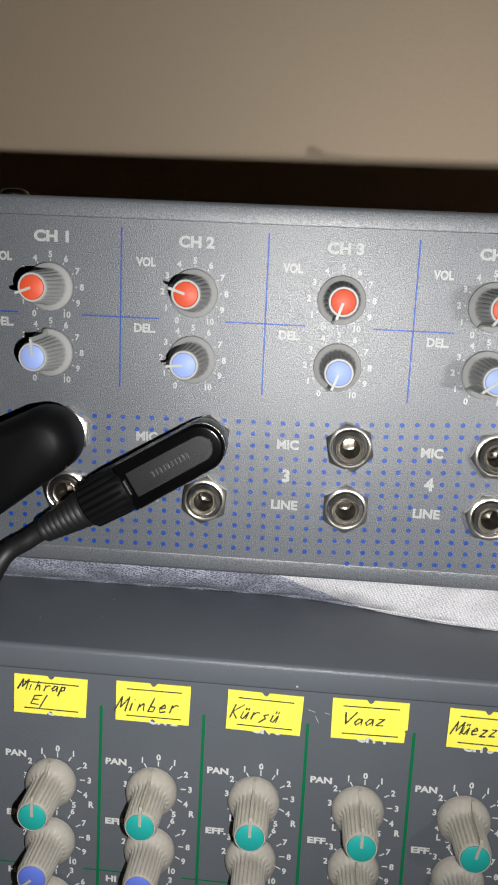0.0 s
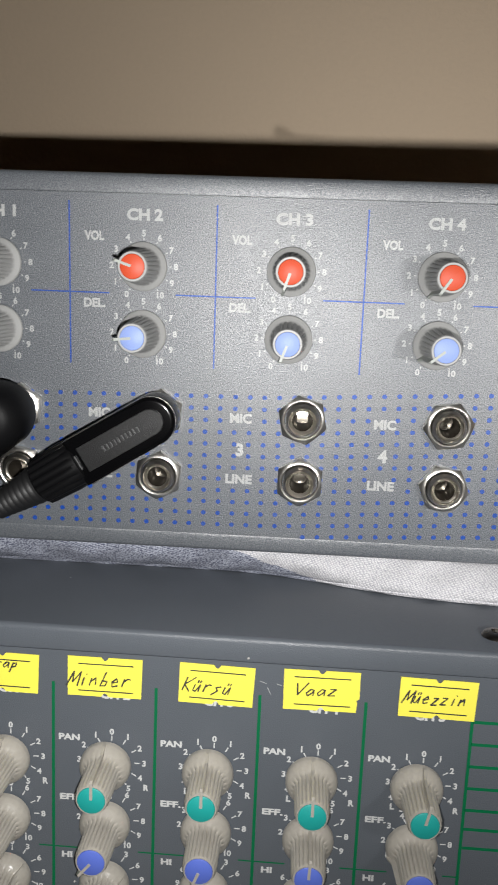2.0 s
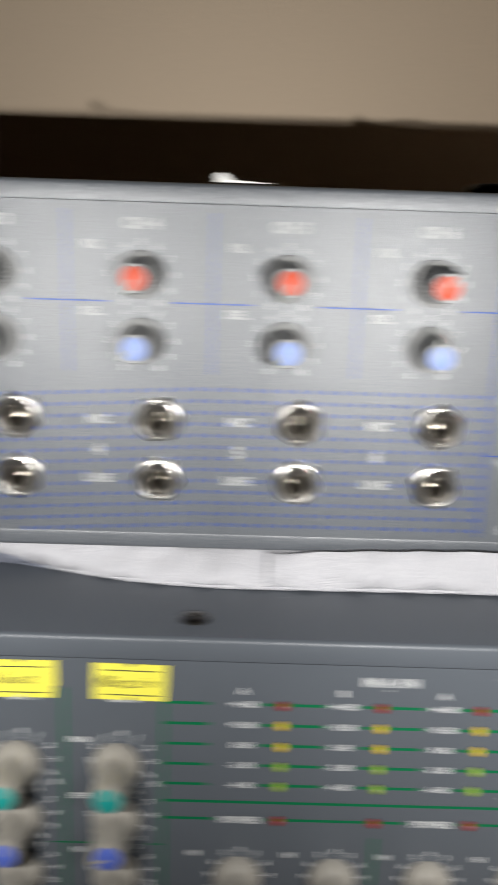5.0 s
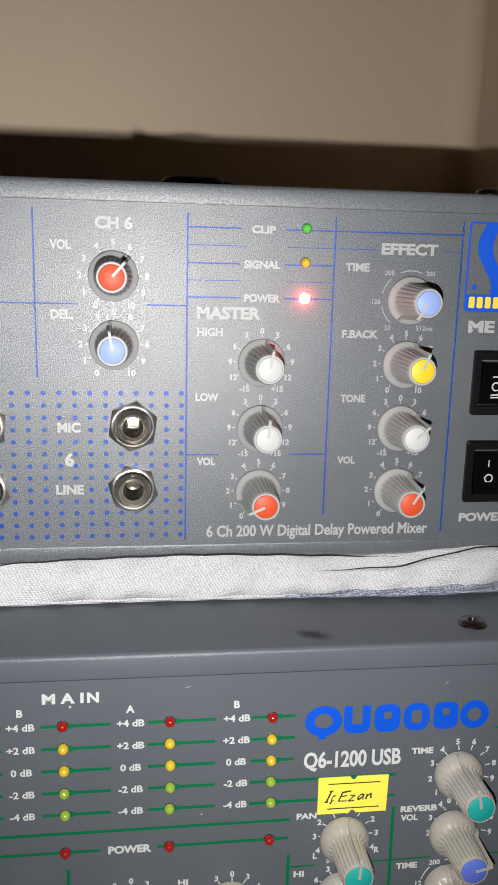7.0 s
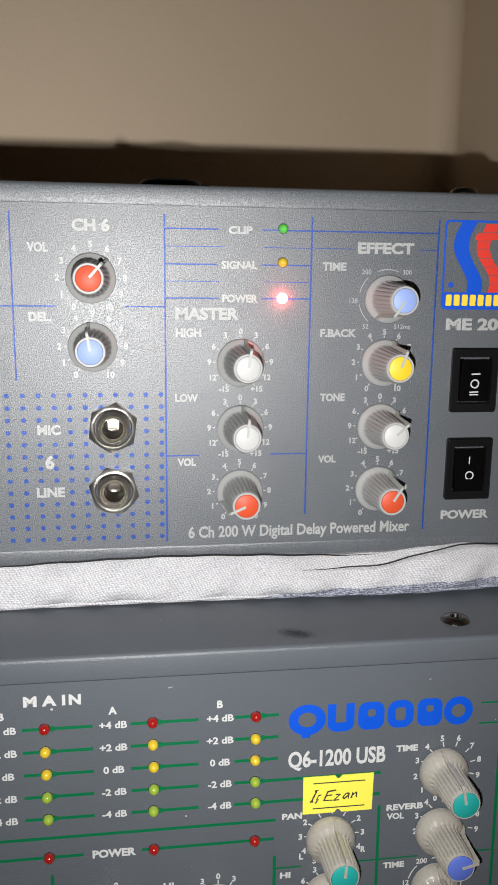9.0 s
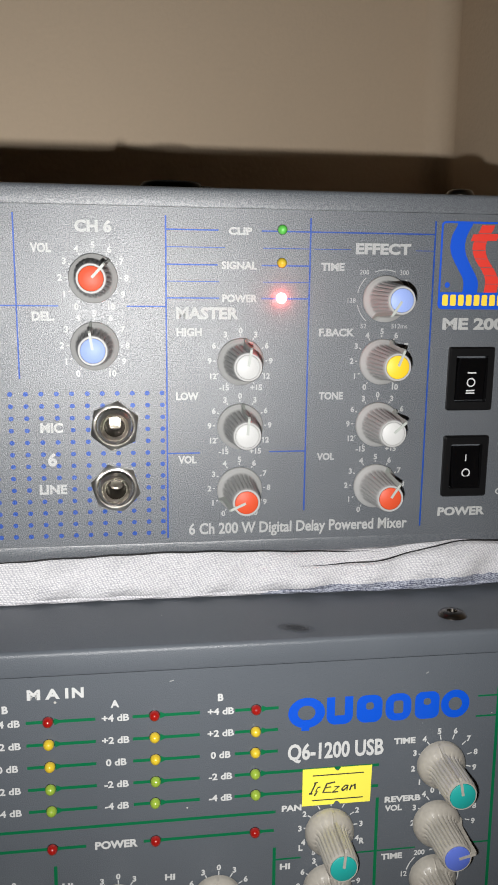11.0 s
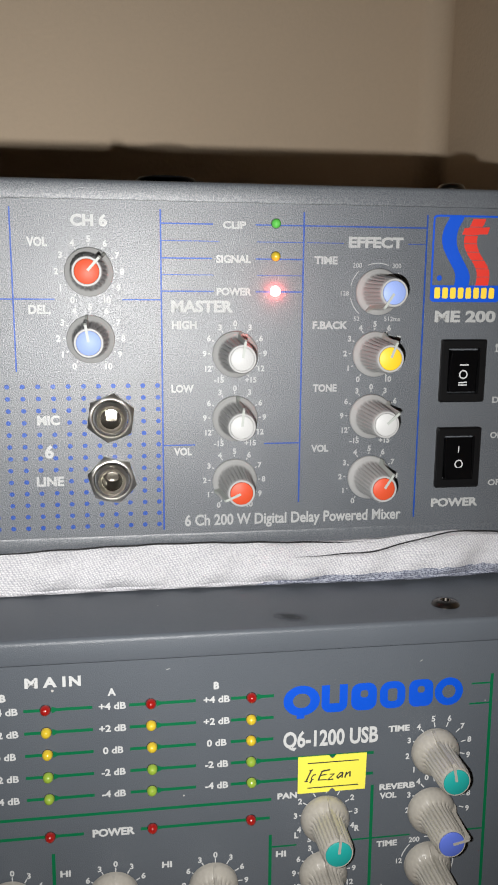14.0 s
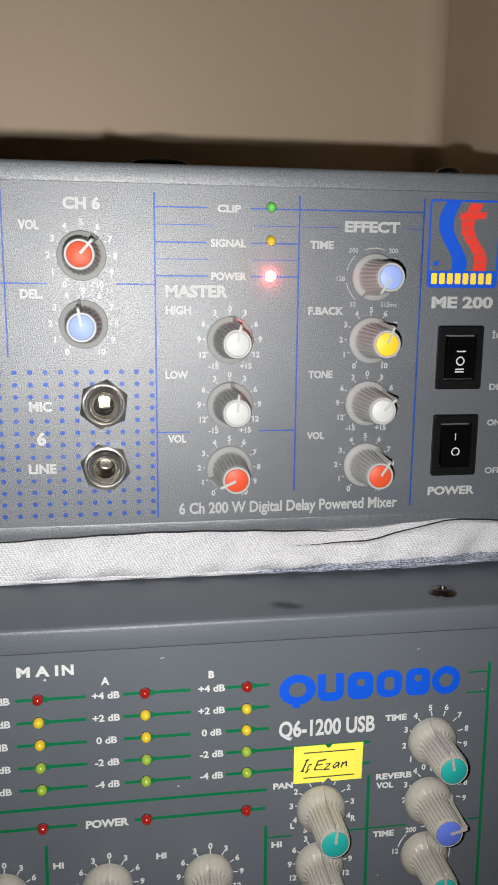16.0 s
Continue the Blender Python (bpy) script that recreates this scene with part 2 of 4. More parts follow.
def ring_flat(bm, cx, cy, r0, r1, z=0.0, a0=0.0, a1=360.0, n=40, squash=1.0):
    pts = []
    for i in range(n + 1):
        a = radians(a0 + (a1 - a0) * i / n)
        pts.append([bm.verts.new((cx + r * math.sin(a) * squash, cy + r * math.cos(a), z)) for r in (r0, r1)])
    for p, q in zip(pts, pts[1:]):
        bm.faces.new((p[0], p[1], q[1], q[0]))


def tube(bm, points, radius, n=14, steps=10):
    """A round tube along a smooth line through the points (x, y, z[, radius])."""
    ps = [Vector(p[:3]) for p in points]
    rs = [p[3] if len(p) > 3 else radius for p in points]
    line = []
    for i in range(len(ps) - 1):
        a, b, c, d = ps[max(i - 1, 0)], ps[i], ps[i + 1], ps[min(i + 2, len(ps) - 1)]
        for k in range(steps):
            t = k / steps
            line.append((0.5 * (2 * b + (c - a) * t + (2 * a - 5 * b + 4 * c - d) * t * t + (3 * b - a - 3 * c + d) * t ** 3), rs[i] + (rs[i + 1] - rs[i]) * t))
    line.append((ps[-1], rs[-1]))
    up, rings = Vector((0.3, 0.2, 1)), []
    for i, (p, r) in enumerate(line):
        d = (line[min(i + 1, len(line) - 1)][0] - line[max(i - 1, 0)][0]).normalized()
        s = d.cross(up).normalized()
        up = s.cross(d).normalized()
        rings.append([bm.verts.new(p + r * (math.cos(2 * math.pi * k / n) * s + math.sin(2 * math.pi * k / n) * up)) for k in range(n)])
    for p, q in zip(rings, rings[1:]):
        for k in range(n):
            bm.faces.new((p[k], p[(k + 1) % n], q[(k + 1) % n], q[k]))
    bm.faces.new(rings[0][::-1])
    bm.faces.new(rings[-1])


GLYPHS = {}


def glyphs(words, bold):
    key = (words, bold)
    if key not in GLYPHS:
        cu = bpy.data.curves.new("letters", "FONT")
        cu.body, cu.resolution_u, cu.offset, cu.size = words, 3, bold, 1.0
        ob = bpy.data.objects.new("letters", cu)
        me = bpy.data.meshes.new_from_object(ob)
        co = [v.co.copy() for v in me.vertices]
        GLYPHS[key] = (co, [tuple(p.vertices) for p in me.polygons])
        bpy.data.objects.remove(ob)
        bpy.data.curves.remove(cu)
        bpy.data.meshes.remove(me)
    return GLYPHS[key]


CAP = max(c.y for c in glyphs("H", 0.0)[0])


def letters(bm, words, x, y, height, width=None, align="L", bold=0.022, z=0.0, lean=0.0, tilt=0.0):
    """Flat lettering: baseline at y, capitals of that height, squeezed to the width where one is given."""
    co, faces = glyphs(words, bold)
    if not co:
        return
    lo, hi = min(c.x for c in co), max(c.x for c in co)
    sy = height / CAP
    sx = width / (hi - lo) if width else sy
    shift = {"L": 0, "C": -0.5, "R": -1}[align] * (hi - lo) * sx
    ct, st = math.cos(tilt), math.sin(tilt)
    vs = []
    for c in co:
        px, py = (c.x - lo) * sx + shift + lean * c.y * sy, c.y * sy
        vs.append(bm.verts.new((x + px * ct - py * st, y + px * st + py * ct, z)))
    for f in faces:
        try:
            bm.faces.new([vs[i] for i in f])
        except ValueError:
            pass


def line(parent, name, material, x0, y0, x1, y1, width, z):
    bm = bmesh.new()
    bar(bm, x0, y0, x1, y1, width, z)
    return part(name, bm, material, parent)


def word(parent, material, *args, **kw):
    bm = bmesh.new()
    letters(bm, *args, **kw)
    return part("lettering", bm, material, parent)


INK = 0.00018   # height of the print above the paint


# ---- knobs: body with fluted sides, coloured disc, pointer fin ----
def knob_meshes(kind):
    bm = bmesh.new()
    if kind == "bell":
        prof = [(0.0060, 0.0001), (0.0060, 0.0008), (0.0081, 0.0008), (0.0084, 0.0010), (0.0084, 0.0024), (0.0083, 0.0028), (0.0080, 0.0036), (0.0075, 0.0044), (0.0068, 0.0053), (0.0061, 0.0060, 0.3),
                (0.0056, 0.0068, 1), (0.0054, 0.0095, 1), (0.0052, 0.0186, 1), (0.0050, 0.0196), (0.0047, 0.0202), (0.0044, 0.0202), (0.0043, 0.0198)]
    else:
        prof = [(0.0060, 0.0001), (0.0060, 0.0007), (0.0081, 0.0007), (0.0083, 0.0009), (0.0083, 0.0017), (0.0080, 0.0021), (0.0069, 0.0026), (0.0063, 0.0034),
                (0.0060, 0.0046, 1), (0.0056, 0.0100, 1), (0.0051, 0.0182, 1), (0.0050, 0.0192), (0.0047, 0.0198), (0.0041, 0.0198), (0.0040, 0.0194)]
    lathe(bm, prof, 176, 0.11 if kind == "bell" else 0.08, 22)
    me_body = finish("knob", bm, KNOB_BEIGE if kind == "bell" else KNOB_GREY, True)
    top = prof[-1][1]
    bm = bmesh.new()
    r = 0.0043 if kind == "bell" else 0.0040
    lathe(bm, [(r, top - 0.0006), (r, top + 0.0005), (r - 0.0003, top + 0.0007)], 32)
    me_cap = finish("cap", bm, CAP_RED, True)
    bm = bmesh.new()
    w = 0.00044
    outline = [(0.0004, top + 0.0009), (0.0060, top + 0.0009), (0.0066, top + 0.0002), (0.0067, top - 0.004), (0.0072, 0.0070), (0.0085, 0.0040), (0.0085, 0.0022), (0.0045, 0.0022), (0.0045, top - 0.001), (0.0004, top - 0.001)]
    prism(bm, outline, -w, w)
    bmesh.ops.rotate(bm, verts=bm.verts, matrix=Matrix.Rotation(radians(90), 3, "X"))
    bmesh.ops.rotate(bm, verts=bm.verts, matrix=Matrix.Rotation(radians(90), 3, "Z"))
    me_pointer = finish("pointer", bm, KNOB_BEIGE if kind == "bell" else POINTER)
    return me_body, me_cap, me_pointer


KNOBS = {k: knob_meshes(k) for k in ("plain", "bell")}
CAPS = {}


def knob(parent, kind, x, y, angle, cap_mat, label):
    body, cap, pointer = KNOBS[kind]
    key = (kind, cap_mat.name)
    if key not in CAPS:
        CAPS[key] = cap.copy()
        CAPS[key].materials[0] = cap_mat
    k = part("knob", body, None, parent, label, (x, y, 0), radians(-angle))
    part("cap", CAPS[key], None, k)
    part("pointer", pointer, None, k)
    return k


def scale_marks(parent, x, y, marks, r_text, r0, r1, height, ink=WHITE_INK, half=148.0, tick=0.0004, spin=0.0):
    n = len(marks)
    for i, words in enumerate(marks):
        bm = bmesh.new()
        a = radians(spin - half + 2 * half * i / (n - 1))
        bar(bm, x + r0 * math.sin(a), y + r0 * math.cos(a), x + r1 * math.sin(a), y + r1 * math.cos(a), tick, INK)
        if words:
            letters(bm, words, x + r_text * math.sin(a), y + r_text * math.cos(a) - height / 2, height, align="C", bold=0.040, z=INK)
        part("scale_mark", bm, ink, parent)


TEN = [str(i) for i in range(11)]
PANS = ["5", "4", "3", "2", "1", "0", "1", "2", "3", "4", "5"]
TONE = ["-15", "12", "9", "6", "3", "0", "3", "6", "9", "12", "+15"]


# ---- jack sockets ----
def jack_meshes():
    bm = bmesh.new()
    n, flat_r = 72, 0.0078
    loops = [[], [], [], [], [], []]
    for i in range(n):
        a = 2 * math.pi * i / n
        r = flat_r / math.cos((a % (math.pi / 3)) - math.pi / 6)
        slope = 0.0032 - (r - flat_r) * 0.85
        for loop, rr, z in zip(loops, (r, r, flat_r - 0.0003, 0.0069, 0.0065, 0.0062), (0.0002, slope, 0.00335, 0.0035, 0.0033, 0.0026)):
            loop.append(bm.verts.new((rr * math.cos(a), rr * math.sin(a), z)))
    for p, q in zip(loops, loops[1:]):
        for i in range(n):
            bm.faces.new((p[i], p[(i + 1) % n], q[(i + 1) % n], q[i]))
    nut = finish("nut", bm, NICKEL, True)
    bm = bmesh.new()
    lathe(bm, [(0.0059, 0.0006), (0.0059, 0.0034), (0.0056, 0.0036), (0.0059, 0.0039), (0.0056, 0.0042), (0.0058, 0.0045), (0.0055, 0.0049),
               (0.0051, 0.0055), (0.0049, 0.0056), (0.0046, 0.0053), (0.0043, 0.0044), (0.0037, 0.0041), (0.0034, 0.0036)], 40, closed=False)
    barrel = finish("barrel", bm, NICKEL_DULL, True)
    bm = bmesh.new()
    lathe(bm, [(0.0036, 0.0040), (0.0033, 0.0034), (0.0032, -0.0085), (0.0018, -0.0090)], 28)
    bore = finish("bore", bm, SOCKET_DARK, True)
    bm = bmesh.new()
    rows = []
    for k in range(9):
        y = -0.0022 + 0.0044 * k / 8
        rows.append([bm.verts.new((x, y, -0.0060 - 0.10 * y - 14 * y * y)) for x in (-0.0019, -0.0010, 0, 0.0010, 0.0019)])
    for p, q in zip(rows, rows[1:]):
        for i in range(4):
            bm.faces.new((p[i], p[i + 1], q[i + 1], q[i]))
    more = bmesh.ops.extrude_face_region(bm, geom=bm.faces[:])
    bmesh.ops.translate(bm, verts=[g for g in more["geom"] if isinstance(g, bmesh.types.BMVert)], vec=(0, 0, -0.0006))
    contact = finish("contact", bm, CONTACT, True)
    return nut, barrel, bore, contact


JACK = jack_meshes()


def jack_socket(parent, x, y, turn):
    nut, barrel, bore, contact = JACK
    j = part("jack_socket", nut, None, parent, "hexagonal nickel jack socket nut", (x, y, 0), turn)
    for name, me in (("barrel", barrel), ("bore", bore), ("contact", contact)):
        part(name, me, None, j, turn=-turn)
    return j


LED_MESH, BEZEL = {}, {}


def led(parent, x, y, material, r, label=""):
    key = (material.name, r)
    if key not in LED_MESH:
        bm = bmesh.new()
        lathe(bm, [(r * 1.02, 0.0001), (r * 1.02, 0.0005)] + [(r * math.cos(radians(a)), 0.0007 + r * 1.05 * math.sin(radians(a))) for a in (8, 25, 45, 62, 78)], 20)
        LED_MESH[key] = finish("led", bm, material, True)
    lamp = part("led", LED_MESH[key], None, parent, label, (x, y, 0))
    if r not in BEZEL:
        bm = bmesh.new()
        lathe(bm, [(r * 1.07, 0.0001), (r * 1.06, 0.00030), (r * 1.0, 0.00035)], 20, closed=False)
        BEZEL[r] = finish("bezel", bm, BLACK_MATT, True)
    part("bezel", BEZEL[r], None, lamp)
    return lamp


def screw(parent, m, r=0.0042, tall=1.0):
    bm = bmesh.new()
    lathe(bm, [(r * 1.12, 0), (r * 1.12, r * 0.06), (r * 1.02, r * 0.18), (r * 0.92, r * 0.30), (r * 0.70, r * 0.37), (r * 0.42, r * 0.40), (r * 0.36, r * 0.1), (r * 0.08, r * 0.04)], 28)
    bmesh.ops.scale(bm, verts=bm.verts, vec=(1, 1, tall))
    ob = part("screw", bm, SCREW, parent, "dark domed screw", smooth=True)
    ob.matrix_local = m
    return ob


# ================= upper mixer =================
# panel plane y = 0; in the unit's own frame x is along the panel, y up it, z out of it
UX, UZ = 0.162, 0.1525
upper = thing("powered_mixer", pose(UX, 0, UZ, 90, 0, 0), "grey metal powered mixer with knobs, standing on folded cloth", "audio mixer")


def case(parent, x0, x1, y0, y1, depth, crease_lo, crease_hi, material, label, soft, holes=()):
    """Folded sheet case: lips round the front panel, rounded top and bottom edges."""
    sec = []
    for a in range(0, 91, 18):
        sec.append((y1 - soft + soft * math.sin(radians(a)), -0.0006 - soft + soft * math.cos(radians(a))))
    sec = [(crease_hi + 0.00013, -0.0140), (crease_hi + 0.00013, -0.0003), (crease_hi + 0.0008, -0.0001)] + sec
    sec += [(y1, -depth), (y0, -depth)]
    low = []
    for a in range(0, 91, 18):
        low.append((y0 + soft - soft * math.cos(radians(a)), -0.0006 - soft + soft * math.sin(radians(a))))
    sec += low + [(crease_lo - 0.0008, -0.0001), (crease_lo - 0.00013, -0.0003), (crease_lo - 0.00013, -0.0140)]
    bm = bmesh.new()
    ends = [[bm.verts.new((x, y, z)) for y, z in sec] for x in (x0, x1)]
    n = len(sec)
    for i in range(n):
        bm.faces.new((ends[0][i], ends[0][(i + 1) % n], ends[1][(i + 1) % n], ends[1][i]))
    bm.faces.new(ends[0][::-1])
    bm.faces.new(ends[1])
    part("case", bm, material, parent, label, smooth=True)
    bm = bmesh.new()
    edges = []
    outline = [(x0 + 0.0004, crease_lo), (x1 - 0.0004, crease_lo), (x1 - 0.0004, crease_hi), (x0 + 0.0004, crease_hi)]
    for loop in [outline] + [[(hx + 0.0045 * math.cos(math.pi * k / 8), hy + 0.0045 * math.sin(math.pi * k / 8)) for k in range(16)] for hx, hy in holes]:
        vs = [bm.verts.new((px, py, 0)) for px, py in loop]
        edges += [bm.edges.new((vs[k], vs[(k + 1) % len(vs)])) for k in range(len(vs))]
    bmesh.ops.triangle_fill(bm, edges=edges, use_beauty=True, normal=(0, 0, 1))
    more = bmesh.ops.extrude_face_region(bm, geom=bm.faces[:])
    bmesh.ops.translate(bm, verts=[g for g in more["geom"] if isinstance(g, bmesh.types.BMVert)], vec=(0, 0, -0.0028))
    part("front_panel", bm, material, parent)


def U(x):
    return x - UX


def V(z):
    return z - UZ


PITCH = 0.051
SOCKETS = [(U(0.0321 + (ch - 2) * PITCH), V(z)) for ch in range(1, 7) for z in (0.2034, 0.1808)]
case(upper, -0.2405, 0.2405, 0, 0.1328, 0.24, V(0.1590), V(0.2785), PAINT, "textured grey sheet-metal case", 0.0016, SOCKETS)

# blue lines
for k in range(-1, 5):
    x = U(k * PITCH)
    if k >= 0:
        line(upper, "blue_line", BLUE_INK, x, V(0.2200), x, V(0.2756), 0.00054, INK)
    line(upper, "blue_line", BLUE_INK, x - 0.0139, V(0.2450), x + 0.0139, V(0.2450), 0.0005, INK)
line(upper, "blue_line", BLUE_INK, U(0.241), V(0.2450), U(0.2546), V(0.2450), 0.0005, INK)
for x, z0, z1 in ((0.2546, 0.1609, 0.2757), (0.3053, 0.1699, 0.2758), (0.3510, 0.1624, 0.2758)):
    line(upper, "blue_line", BLUE_INK, U(x), V(z0), U(x), V(z1), 0.0006, INK)
for z, w, spans in ((0.2711, 0.0005, ((0.2546, 0.2728), (0.2879, 0.3510))), (0.2653, 0.00025, ((0.2546, 0.2751), (0.2885, 0.3053), (0.3065, 0.3200), (0.3440, 0.3510))),
                    (0.2594, 0.0005, ((0.2546, 0.2725), (0.2880, 0.3053))), (0.2537, 0.00025, ((0.2546, 0.2731), (0.2885, 0.3053))),
                    (0.2480, 0.0005, ((0.2546, 0.2731), (0.2881, 0.3053))), (0.1927, 0.0005, ((0.2546, 0.2663), (0.2918, 0.3053)))):
    for a, b in spans:
        line(upper, "blue_line", BLUE_INK, U(a), V(z), U(b), V(z), w, INK * 0.9)

# blue dot grid behind the sockets; its rows bend down towards the first channels
bm = bmesh.new()
bend_x = (-0.08, -0.011, 0.03, 0.072, 0.11, 0.148, 0.30)
bend_z = (-0.0060, -0.0057, -0.0049, -0.0043, -0.0022, -0.0002, 0.0)
words = [(0.0062, 0.0145, 0.2005, 0.2048), (0.0082, 0.0122, 0.1884, 0.1940), (0.0050, 0.0152, 0.1782, 0.1826)]
for i in range(62):
    x = -0.0667 + 0.00524 * i
    for j in range(14):
        z = 0.2148 - 0.0043 * j + float(np.interp(x, bend_x, bend_z))
        if not (0.1594 if x > 0.085 else 0.1604) < z < 0.2160 or x > 0.2535:
            continue
        if any((U(x) - a) ** 2 + (V(z) - b) ** 2 < 0.0065 ** 2 for a, b in SOCKETS):
            continue
        k = math.floor(x / PITCH)
        lx = x - k * PITCH
        if any(a < lx < b and c < z < d for a, b, c, d in words):
            continue
        jig = random.uniform(-0.0001, 0.0001)
        flat(bm, [(U(x) + jig + 0.00090 * math.cos(math.pi * q / 5), V(z) + 0.00086 * math.sin(math.pi * q / 5)) for q in range(10)], INK)
tagged(part("dot_print", bm, BLUE_INK, upper), "grid of small blue printed dots", kind="stuff")

angles = ((249, -5), (288, 264), (199, 201), (214, 231), (205, 215), (42, -9))
for ch in range(1, 7):
    s = (ch - 2) * PITCH
    word(upper, WHITE_INK, "CH %d" % ch, U(0.0200 + s), V(0.2699), 0.0035, 0.0124, bold=0.045, z=INK)
    word(upper, WHITE_INK, "VOL", U(0.0052 + s), V(0.2629), 0.0028, 0.0069, bold=0.045, z=INK)
    word(upper, WHITE_INK, "DEL.", U(0.0049 + s), V(0.2401), 0.0028, 0.0076, bold=0.045, z=INK)
    word(upper, WHITE_INK, "MIC", U(0.0063 + s), V(0.2011), 0.0031, 0.0078, bold=0.045, z=INK)
    word(upper, WHITE_INK, str(ch), U(0.0101 + s), V(0.1891), 0.0042, align="C", bold=0.045, z=INK)
    word(upper, WHITE_INK, "LINE", U(0.0053 + s), V(0.1788), 0.0031, 0.0096, bold=0.045, z=INK)
    kx = U(0.0259 + s)
    for z, a, cap, told in ((0.2543, angles[ch - 1][0], CAP_RED, "volume knob with orange-red cap"), (0.2313, angles[ch - 1][1], CAP_BLUE, "delay knob with light blue cap")):
        knob(upper, "plain", kx, V(z), a, cap, told)
        scale_marks(upper, kx, V(z), TEN, 0.0112, 0.0089, 0.0096, 0.0020)
    jack_socket(upper, U(0.0321 + s), V(0.2034), random.uniform(0, 1))
    jack_socket(upper, U(0.0321 + s), V(0.1808), random.uniform(0, 1))

# master section
for words, x, z, h, w in (("CLIP", 0.2763, 0.2698, 0.0023, 0.0083), ("SIGNAL", 0.2739, 0.2581, 0.0024, 0.0125), ("POWER", 0.2741, 0.2468, 0.0024, 0.0126),
                          ("MASTER", 0.2580, 0.2409, 0.0037, 0.0221), ("HIGH", 0.2581, 0.2349, 0.0026, 0.0089), ("LOW", 0.2578, 0.2122, 0.0025, 0.0081), ("VOL", 0.2585, 0.1890, 0.0025, 0.0066)):
    word(upper, WHITE_INK, words, U(x), V(z), h, w, bold=0.045, z=INK)
word(upper, WHITE_INK, "6 Ch 200 W Digital Delay Powered Mixer", U(0.2623), V(0.1620), 0.0040, 0.0835, bold=0.026, z=INK)
for x, z, a, cap, told in ((0.2808, 0.2258, 10, CAP_WHITE, "high tone knob with white cap"), (0.2808, 0.2024, 5, CAP_WHITE, "low tone knob with white cap"), (0.2808, 0.1790, 246, CAP_RED, "master volume knob with red cap")):
    knob(upper, "plain", U(x), V(z), a, cap, told)
    scale_marks(upper, U(x), V(z), TEN if z < 0.19 else TONE, 0.0110, 0.0089, 0.0097, 0.0019)
led(upper, U(0.2952), V(0.2717), LED_LIME, 0.0017, "clear green clip lamp")
led(upper, U(0.2952), V(0.2604), LED_YELLOW, 0.0017, "amber signal lamp")
led(upper, U(0.2952), V(0.2482), LED_ON, 0.0018, "glowing red power lamp")

# effect section
for words, x, z, h, w in (("EFFECT", 0.3218, 0.2640, 0.0034, 0.0204), ("TIME", 0.3093, 0.2580, 0.0025, 0.0086), ("F.BACK", 0.3092, 0.2349, 0.0025, 0.0132), ("TONE", 0.3098, 0.2119, 0.0025, 0.0091), ("VOL", 0.3097, 0.1892, 0.0024, 0.0067)):
    word(upper, WHITE_INK, words, U(x), V(z), h, w, bold=0.045, z=INK)
for x, z, a, cap, told in ((0.3331, 0.2482, 213, CAP_BLUE, "delay time knob with light blue cap"), (0.3327, 0.2256, 21, CAP_YELLOW, "feedback knob with yellow cap"),
                           (0.3321, 0.2024, 49, CAP_WHITE, "tone knob with white cap"), (0.3322, 0.1790, 33, CAP_RED, "effect volume knob with red cap")):
    knob(upper, "plain", U(x), V(z), a, cap, told)
    if z < 0.24:
        scale_marks(upper, U(x), V(z), TONE if 0.19 < z < 0.21 else TEN, 0.0110, 0.0089, 0.0097, 0.0019)
bm = bmesh.new()
cx, cz = U(0.3331), V(0.2482)
for words, dx, dz in (("200", -0.0078, 0.0094), ("300", 0.0070, 0.0094), ("128", -0.0122, -0.0006), ("52", -0.0075, -0.0097), ("512ms", 0.0060, -0.0097)):
    letters(bm, words, cx + dx, cz + dz - 0.0008, 0.0016, align="C", bold=0.01, z=INK)
for a0, a1 in ((-22, 22), (-78, -44), (-140, -102), (48, 120)):
    ring_flat(bm, cx, cz, 0.0101, 0.0104, INK, a0, a1, 14)
part("scale", bm, WHITE_INK, upper)

# badge: frame, two curved bands, yellow strip of short blocks
bx0, bx1, bz0, bz1 = U(0.3532), U(0.3804), V(0.2447), V(0.2759)
badge_bm = bmesh.new()
outer, inner = rounded(bx0, bx1, bz0, bz1, 0.0016), rounded(bx0 + 0.0007, bx1 - 0.0007, bz0 + 0.0007, bz1 - 0.0007, 0.0012)
vo, vi = [badge_bm.verts.new((x, y, INK)) for x, y in outer], [badge_bm.verts.new((x, y, INK)) for x, y in inner]
for i in range(len(vo)):
    j = (i + 1) % len(vo)
    badge_bm.faces.new((vo[i], vo[j], vi[j], vi[i]))
badge = part("badge", badge_bm, LOGO_BLUE, upper, "printed badge with blue and red curved bands")


def band(name, ts, xs, z0, z1, width, material, cuts=0):
    """A curved band of even width; its centre line goes through xs at the heights ts, from 0 to 1."""
    bm = bmesh.new()
    n = 40

    def centre(t):
        return sum(float(np.interp(t + d, ts, xs)) for d in (-0.08, -0.04, 0, 0.04, 0.08)) / 5
    for i in range(n):
        lo = 0.3 if cuts and i and i % (n // cuts) == 0 else 0.0
        ta, tb = (i + lo) / n, (i + 1) / n
        xa, xb = U(centre(ta)), U(centre(tb))
        ya, yb = z0 + (z1 - z0) * ta, z0 + (z1 - z0) * tb
        if lo:
            part(name, bm, material, badge)
            bm = bmesh.new()
        flat(bm, [(xa - width / 2, ya), (xa + width / 2, ya), (xb + width / 2, yb), (xb - width / 2, yb)], INK)
    part(name, bm, material, badge)


